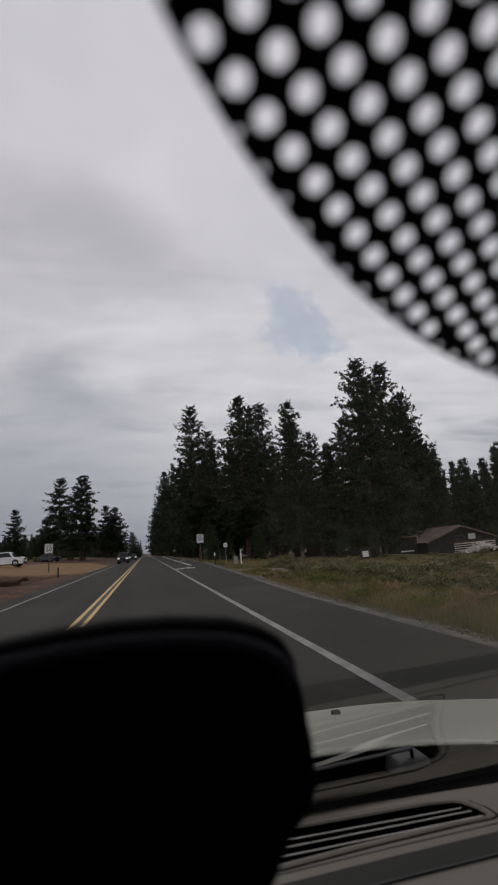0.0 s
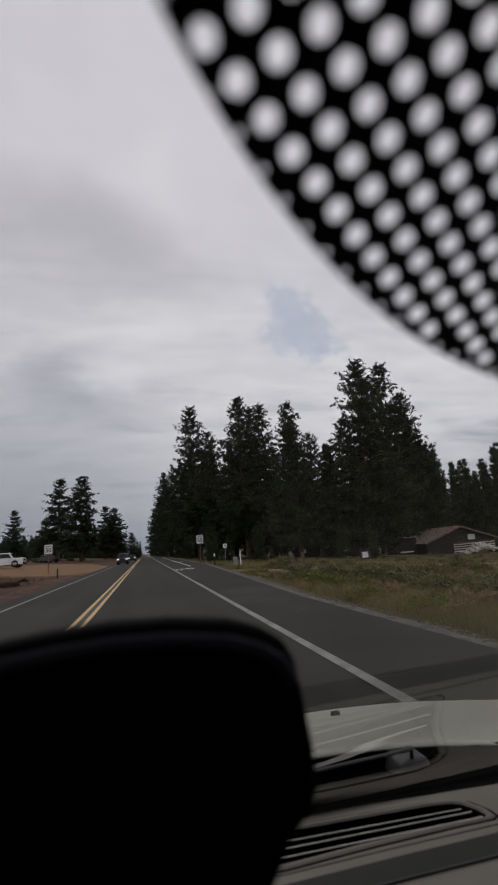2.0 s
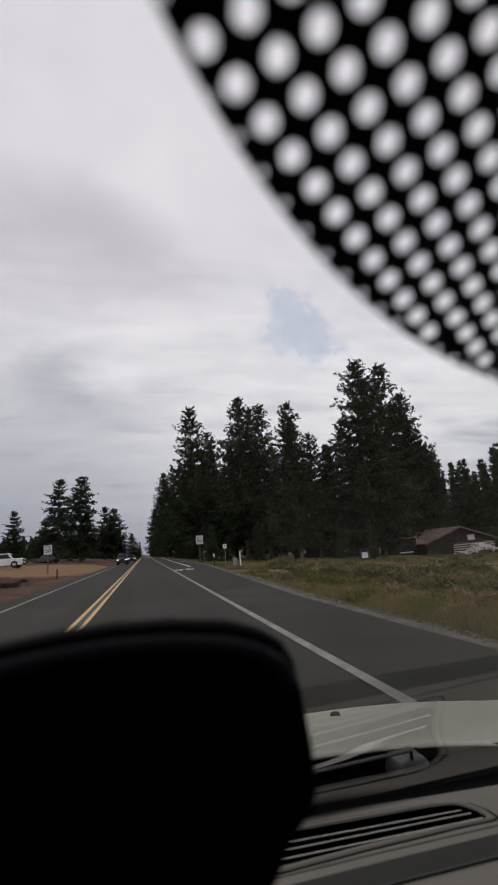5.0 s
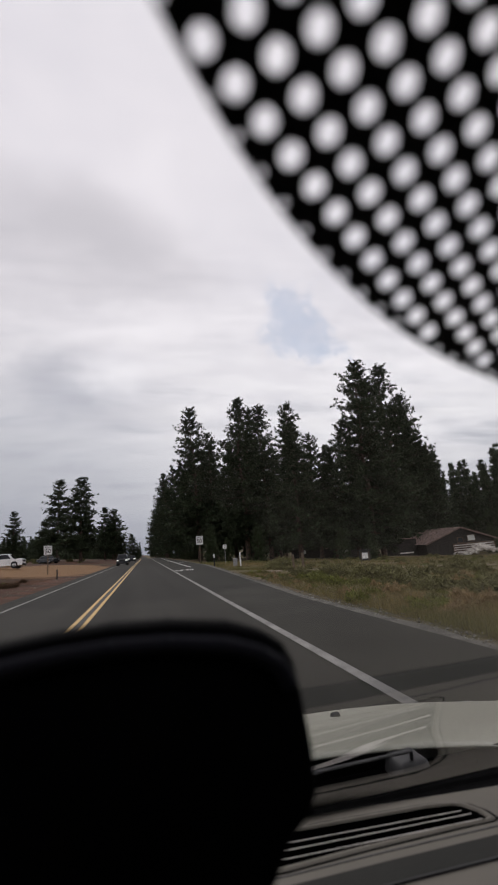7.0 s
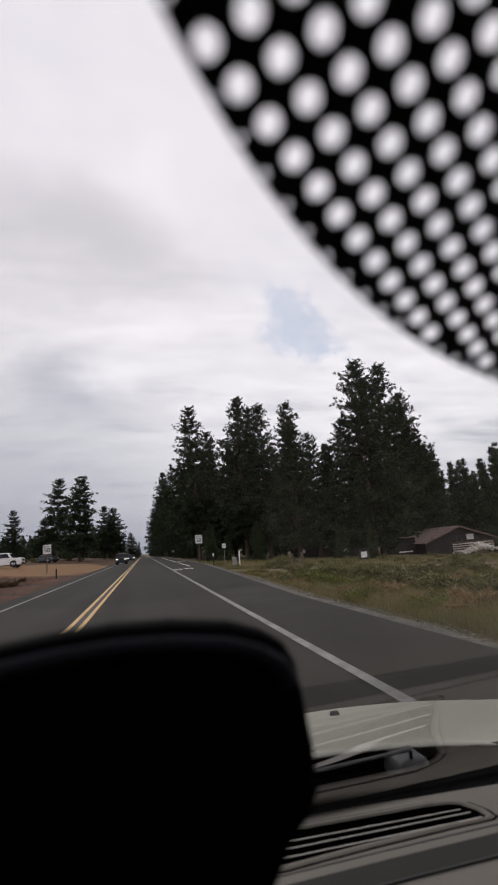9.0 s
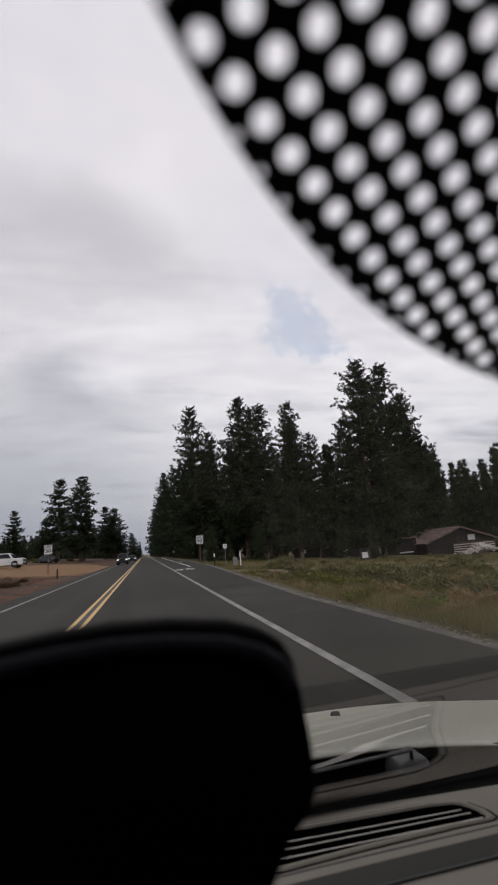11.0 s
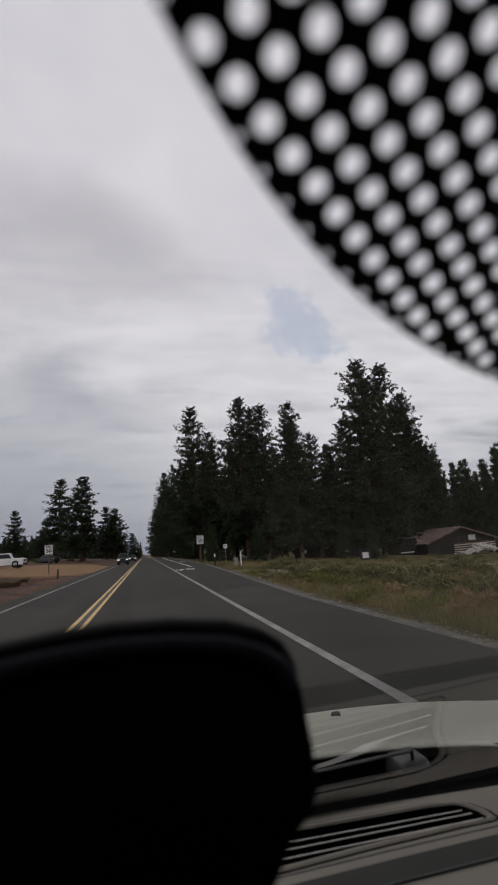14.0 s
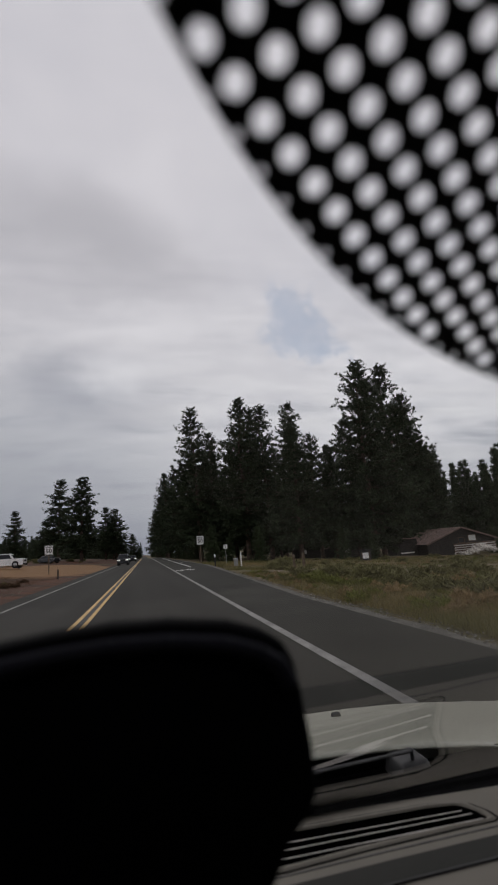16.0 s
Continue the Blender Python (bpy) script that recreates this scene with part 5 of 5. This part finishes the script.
def text_sign(x, y, turn, panel_size, high, lines, label, foot=None):
    """A white panel with lines of lettering on a wooden post."""
    s = thing("road_sign", label, "road sign", at=pose(x, y, land(x, y), 0, 0, turn))
    w_, h_ = panel_size
    bm = bmesh.new()
    box(bm, (-0.055, -0.05, -0.3), (0.055, 0.05, high + h_ * 0.9), 0.006)
    part("post", bm, WOOD_POST, s, "square wooden post")
    panel = part("panel", slab(bmesh.new(), rounded(-w_, -h_, w_, h_, 0.04), 0, 0.004), SIGN_WHITE, s, "white sign panel")
    panel.matrix_basis = pose(0, -0.056, high, 90, 0, 0)
    for words, size, z in lines:
        t = part("lettering", lettering(words, size), None, s, "black sign lettering")
        t.matrix_basis = pose(0, -0.064, high + z)
    if foot:
        bm = slab(bmesh.new(), [(-w_, -h_ * 0.45), (-w_, -h_ * 0.85), (0, -h_ * 1.2), (w_, -h_ * 0.85), (w_, -h_ * 0.45)][::-1], 0.0045, 0.008)
        f_ = part("blue_field", bm, foot, s, "blue pointed field at the sign's foot")
        f_.matrix_basis = pose(0, -0.056, high, 90, 0, 0)
    return s


SIGN_BLUE = material("sign_blue", (0.02, 0.05, 0.30), 0.5, vary=0.08, scale=3, grain=20, bump=0)
text_sign(6.3, -78, -5, (0.45, 0.60), 2.6, (("SPEED", 0.26, 0.36), ("ZONE", 0.26, 0.0), ("AHEAD", 0.26, -0.36)), "white sign reading SPEED ZONE AHEAD on a wooden post")
text_sign(6.6, -53, -5, (0.40, 0.75), 2.7, (("Leaving", 0.15, 0.60), ("Cascade", 0.17, 0.38), ("Lakes", 0.17, 0.16)), "white sign with a blue pointed foot on a wooden post", SIGN_BLUE)
radar = text_sign(7.2, 268, -5, (0.55, 0.38), 3.1, (("YOUR", 0.28, 0.16), ("SPEED", 0.28, -0.16)), "speed display sign reading YOUR SPEED with a dark screen")
bm = bmesh.new()
box(bm, (-0.55, -0.10, 1.75), (0.55, 0.06, 2.70), 0.02)
part("screen", bm, SIGN_BLACK, radar, "unlit dark number screen")


# ---------------------------------------------------------------- vehicles
def vehicle(name, label, paint, at, length, width, height, belt, cabin, bed=False, lights=False):
    """A parked or passing vehicle, nose towards -y: body, cabin with panes, wheels, lamps, bumpers."""
    v_ = thing(name, label, "pickup truck" if bed else "car", "vehicles", at)
    r = 0.37 if height > 1.55 else 0.33
    hw, y0, y1 = width / 2, -length / 2, length / 2
    bm = bmesh.new()
    box(bm, (-hw, y0, r * 0.72), (hw, y1, belt), 0.09, (0.95, 0.985), 3)
    if bed:
        box(bm, (-hw * 0.9, y0 + 0.05, belt - 0.06), (hw * 0.9, cabin[0] + 0.25, belt + 0.10), 0.06, (0.95, 0.96))
    part("body", bm, paint, v_)
    bm = bmesh.new()
    cy = (cabin[0] + cabin[1]) / 2
    box(bm, (-hw * 0.93, cabin[0], belt - 0.03), (hw * 0.93, cabin[1], height), 0.07, (0.80, 0.70 if bed else 0.72), 3)
    cab = part("cabin", bm, paint, v_)
    h0, h1 = belt + 0.06, height - 0.10
    k0, k1 = (h0 - belt) / (height - belt), (h1 - belt) / (height - belt)
    ty = 0.70 if bed else 0.72
    cl = (cabin[1] - cabin[0]) / 2

    def quad(bm, pts):
        bm.faces.new([bm.verts.new(p) for p in pts])

    for sgn, nm in ((-1, "windscreen"), (1, "rear_window")):
        bm = bmesh.new()
        pts = []
        for k, z, sx in ((k0, h0, -1), (k0, h0, 1), (k1, h1, 1), (k1, h1, -1)):
            pts.append((sx * hw * 0.80 * (1 - 0.20 * k), cy + sgn * (cl * (1 - (1 - ty) * k) + 0.012), z))
        quad(bm, pts)
        bmesh.ops.solidify(bm, geom=bm.faces[:], thickness=0.01)
        part(nm, bm, WINDOW_GLASS, cab)
    for sx in (-1, 1):
        for a, b in ((-0.86, -0.06), (0.04, 0.86)):
            bm = bmesh.new()
            pts = []
            for k, z, q in ((k0, h0, a), (k0, h0, b), (k1, h1, b), (k1, h1, a)):
                pts.append((sx * (hw * 0.93 * (1 - 0.20 * k) + 0.012), cy + q * cl * (1 - (1 - ty) * k), z))
            quad(bm, pts)
            bmesh.ops.solidify(bm, geom=bm.faces[:], thickness=0.01)
            part("side_window", bm, WINDOW_GLASS, cab)
        bm = bmesh.new()
        box(bm, (sx * hw * 1.10 - 0.1, cabin[0] + 0.28, belt + 0.02), (sx * hw * 1.10 + 0.1, cabin[0] + 0.40, belt + 0.17), 0.03)
        part("mirror", bm, TRIM_BLACK, v_)
        bm = bmesh.new()
        box(bm, (sx * hw * 0.74 - 0.19, y0 - 0.02, belt - 0.30), (sx * hw * 0.74 + 0.19, y0 + 0.10, belt - 0.14), 0.03)
        part("headlight", bm, HEADLIGHT_ON if lights else RIM, v_, "lit headlight" if lights else "clear headlight")
        bm = bmesh.new()
        box(bm, (sx * hw * 0.86 - 0.08, y1 - 0.08, belt - 0.32), (sx * hw * 0.86 + 0.08, y1 + 0.015, belt - 0.08), 0.02)
        part("tail_light", bm, TRIM_BLACK, v_)
        for y in (y0 + 0.19 * length, y1 - 0.19 * length):
            bm = bmesh.new()
            rod(bm, (sx * (hw * 0.6), y, r), (sx * (hw * 0.985), y, r), r * 1.16, r * 1.16, 20)
            part("wheel_arch", bm, TRIM_BLACK, v_)
            wheel(v_, sx * (hw - 0.10), y, r, 0.24, sx)
    bm = bmesh.new()
    box(bm, (-hw * 0.42, y0 - 0.025, belt - 0.34), (hw * 0.42, y0 + 0.06, belt - 0.12), 0.02)
    part("grille", bm, TRIM_BLACK, v_)
    bm = bmesh.new()
    box(bm, (-hw * 0.95, y0 - 0.06, r * 0.8), (hw * 0.95, y0 + 0.12, r * 0.8 + 0.22), 0.05)
    part("front_bumper", bm, TRIM_BLACK, v_)
    bm = bmesh.new()
    box(bm, (-hw * 0.95, y1 - 0.12, r * 0.9), (hw * 0.95, y1 + 0.06, r * 0.9 + 0.2), 0.05)
    part("rear_bumper", bm, TRIM_BLACK, v_)
    return v_


vehicle("suv", "dark grey oncoming SUV with lit headlights", PAINT_DARK, pose(-3.78, 86, 0.005), 4.7, 1.9, 1.86, 1.08, (-1.0, 2.1), lights=True)
vehicle("car", "dark oncoming car with lit headlights far ahead", PAINT_BLUE, pose(-3.1, 122, 0.005), 4.5, 1.8, 1.5, 0.95, (-0.9, 1.7), lights=True)
vehicle("suv", "white SUV with dark windows parked on the dirt lot", PAINT_WHITE, pose(-17.1, 64, land(-17.1, 64) + 0.02, 0, 3, 90), 4.9, 1.95, 1.76, 1.08, (-1.35, 2.3))
vehicle("car", "dark sedan parked on the dirt lot", PAINT_DARK, pose(-18.6, 100, land(-18.6, 100) + 0.02, 0, 3, 50), 4.6, 1.8, 1.45, 0.92, (-0.9, 1.6))

# ---------------------------------------------------------------- log cabin and its yard
CAB = pose(53.7, 72, -3.05)
cabin = thing("log_cabin", "dark log cabin with a red-brown shingle roof", "cabin", at=CAB)
HWD, DEEP, WALL, RIDGE = 6.7, 12.0, 2.25, 4.55
bm = bmesh.new()
for y in (0.12, DEEP - 0.12):
    vsn = [bm.verts.new((x, y + s, z)) for s in (-0.06, 0.06) for x, z in ((-HWD, 0), (HWD, 0), (HWD, WALL), (0, RIDGE - 0.1), (-HWD, WALL))]
    bm.faces.new(vsn[:5])
    bm.faces.new(vsn[5:][::-1])
    for k in range(5):
        bm.faces.new((vsn[k], vsn[(k + 1) % 5], vsn[5 + (k + 1) % 5], vsn[5 + k]))
for x in (-HWD, HWD):
    box(bm, (x - 0.06, 0.18, 0), (x + 0.06, DEEP - 0.18, WALL))
part("wall", bm, DARK_WALL, cabin, "dark board wall")
front_wall = bmesh.new()
box(front_wall, (-1.6, 0.01, 0.0), (HWD, 0.055, 1.75))
part("chinking", front_wall, CHINK, cabin, "pale chinking between the logs")
for k in range(5):
    bm = bmesh.new()
    rod(bm, (-1.75, 0.0, 0.16 + 0.37 * k), (HWD + 0.15, 0.0, 0.16 + 0.37 * k), 0.118, 0.112, 10)
    part("log", bm, LOGS, cabin)
for sx in (-1, 1):
    bm = bmesh.new()
    over = 0.6
    n = Vector((sx * (RIDGE - WALL), 0, HWD)).normalized()
    e0, e1 = Vector((0, -over, RIDGE)), Vector((sx * (HWD + 0.55), -over, WALL - 0.19))
    rows_ = 15
    for k in range(rows_):
        a, b = e0.lerp(e1, k / rows_), e0.lerp(e1, (k + 1) / rows_)
        for q in range(24):
            y0, y1 = -over + (DEEP + 2 * over) * q / 24, -over + (DEEP + 2 * over) * (q + 0.97) / 24
            lift0, lift1 = 0.02, 0.07 + rng.uniform(0, 0.015)
            pv = [bm.verts.new(Vector((p.x, y, p.z)) + n * h) for p, h in ((a, lift0), (b, lift1)) for y in (y0, y1)]
            pl_ = [bm.verts.new(Vector((p.x, y, p.z)) + n * (h - 0.03)) for p, h in ((a, lift0), (b, lift1)) for y in (y0, y1)]
            bm.faces.new((pv[0], pv[1], pv[3], pv[2]))
            bm.faces.new((pv[2], pv[3], pl_[3], pl_[2]))
            bm.faces.new((pv[0], pv[2], pl_[2], pl_[0]))
    roof = part("roof", bm, ROOF_BROWN, cabin, "red-brown shingle roof")
    tagged(roof, kind="stuff")
    bm = bmesh.new()
    pts = [e0 - n * 0.02, e1 - n * 0.02]
    pv = [bm.verts.new((p.x, y, p.z + z)) for y in (-over - 0.02, -over + 0.04) for p, z in ((pts[0], 0.06), (pts[1], 0.06), (pts[1], -0.16), (pts[0], -0.16))]
    for f_ in ((0, 1, 2, 3), (7, 6, 5, 4), (0, 4, 5, 1), (1, 5, 6, 2), (2, 6, 7, 3), (3, 7, 4, 0)):
        bm.faces.new([pv[i] for i in f_])
    part("barge_board", bm, ROOF_BROWN, cabin)
for x0, x1, z0, z1, mat, lb in ((1.45, 2.9, 2.1, 3.0, CURTAIN, "window with a pale drawn blind"), (-0.55, 0.5, 1.9, 2.7, WINDOW_GLASS, "dark small window")):
    bm = bmesh.new()
    for lo, hi in (((x0 - 0.1, -0.03, z0 - 0.1), (x1 + 0.1, 0.055, z0)), ((x0 - 0.1, -0.03, z1), (x1 + 0.1, 0.055, z1 + 0.1)), ((x0 - 0.1, -0.03, z0), (x0, 0.055, z1)), ((x1, -0.03, z0), (x1 + 0.1, 0.055, z1))):
        box(bm, lo, hi)
    win = part("window", bm, LOGS, cabin, lb)
    bm = bmesh.new()
    box(bm, (x0, 0.02, z0), (x1, 0.05, z1))
    part("pane", bm, mat, win)
# low side wing
wing = bmesh.new()
box(wing, (-10.2, 3.0, 0.0), (-HWD - 0.08, 9.0, 3.2))
part("wing_wall", wing, DARK_WALL, cabin)
bm = bmesh.new()
box(bm, (-10.5, 2.6, 3.22), (-HWD - 0.07, 9.3, 3.36), 0.02)
part("wing_roof", bm, ROOF_BROWN, cabin)
bm = bmesh.new()
box(bm, (-10.2, 2.90, 0.80), (-HWD - 0.9, 2.99, 1.0))
part("plinth", bm, CHINK, cabin)

# heap of split firewood in front of the wall
heap = thing("firewood_pile", "heap of pale split firewood in front of the cabin", "firewood", at=CAB)
hr = random.Random(3)
logm = []
for k in range(3):
    bm = bmesh.new()
    rod(bm, (-0.55, 0, 0), (0.55, 0, 0), 0.11, 0.09, 6)
    for q in bm.verts:
        q.co.y *= 1.0 + 0.3 * k
    logm.append(finish("billet", bm, FIREWOOD))
for k in range(170):
    u_ = hr.gauss(0, 1)
    x = 2.4 + 1.9 * u_ * 0.9
    y = -1.7 + hr.uniform(-0.9, 0.9)
    top = max(0.05, 1.55 * math.exp(-0.5 * (u_ * 1.15) ** 2) * (1 - 0.45 * abs(y + 1.7)))
    o = new("billet", logm[k % 3])
    o.parent = heap
    o.matrix_basis = pose(x, y, 0.05 + top * hr.uniform(0.35, 1.0), hr.uniform(-40, 40), hr.uniform(-35, 35), hr.uniform(0, 180))


def shed(x, y, wide, tall, deep, turn, label):
    s = thing("shed", label, "shed", "outbuildings among the pines", pose(x, y, land(x, y) - 0.1, 0, 0, turn))
    bm = bmesh.new()
    box(bm, (-wide / 2, 0, 0), (wide / 2, deep, tall), 0.01)
    part("wall", bm, DARK_WALL, s)
    for sx in (-1, 1):
        bm = bmesh.new()
        pv = [bm.verts.new(p) for p in ((0, -0.4, tall + 0.9), (sx * (wide / 2 + 0.4), -0.4, tall - 0.12), (sx * (wide / 2 + 0.4), deep + 0.4, tall - 0.12), (0, deep + 0.4, tall + 0.9))]
        bm.faces.new(pv)
        bmesh.ops.solidify(bm, geom=bm.faces[:], thickness=0.1)
        part("roof", bm, ROOF_BROWN, s)
    bm = bmesh.new()
    g = [bm.verts.new(p) for p in ((-wide / 2, 0.02, tall), (wide / 2, 0.02, tall), (0, 0.02, tall + 0.85))]
    bm.faces.new(g)
    bmesh.ops.solidify(bm, geom=bm.faces[:], thickness=0.06)
    part("gable", bm, DARK_WALL, s)
    bm = bmesh.new()
    box(bm, (-wide * 0.32, -0.03, tall * 0.45), (-wide * 0.1, 0.01, tall * 0.82))
    part("window", bm, CURTAIN, s, "pale window")
    return s


shed(33.0, 72, 5.0, 1.9, 5.0, 8, "dark wooden shed under the pines")
shed(27.0, 76, 4.0, 1.9, 4.0, -6, "dark wooden shed under the pines")
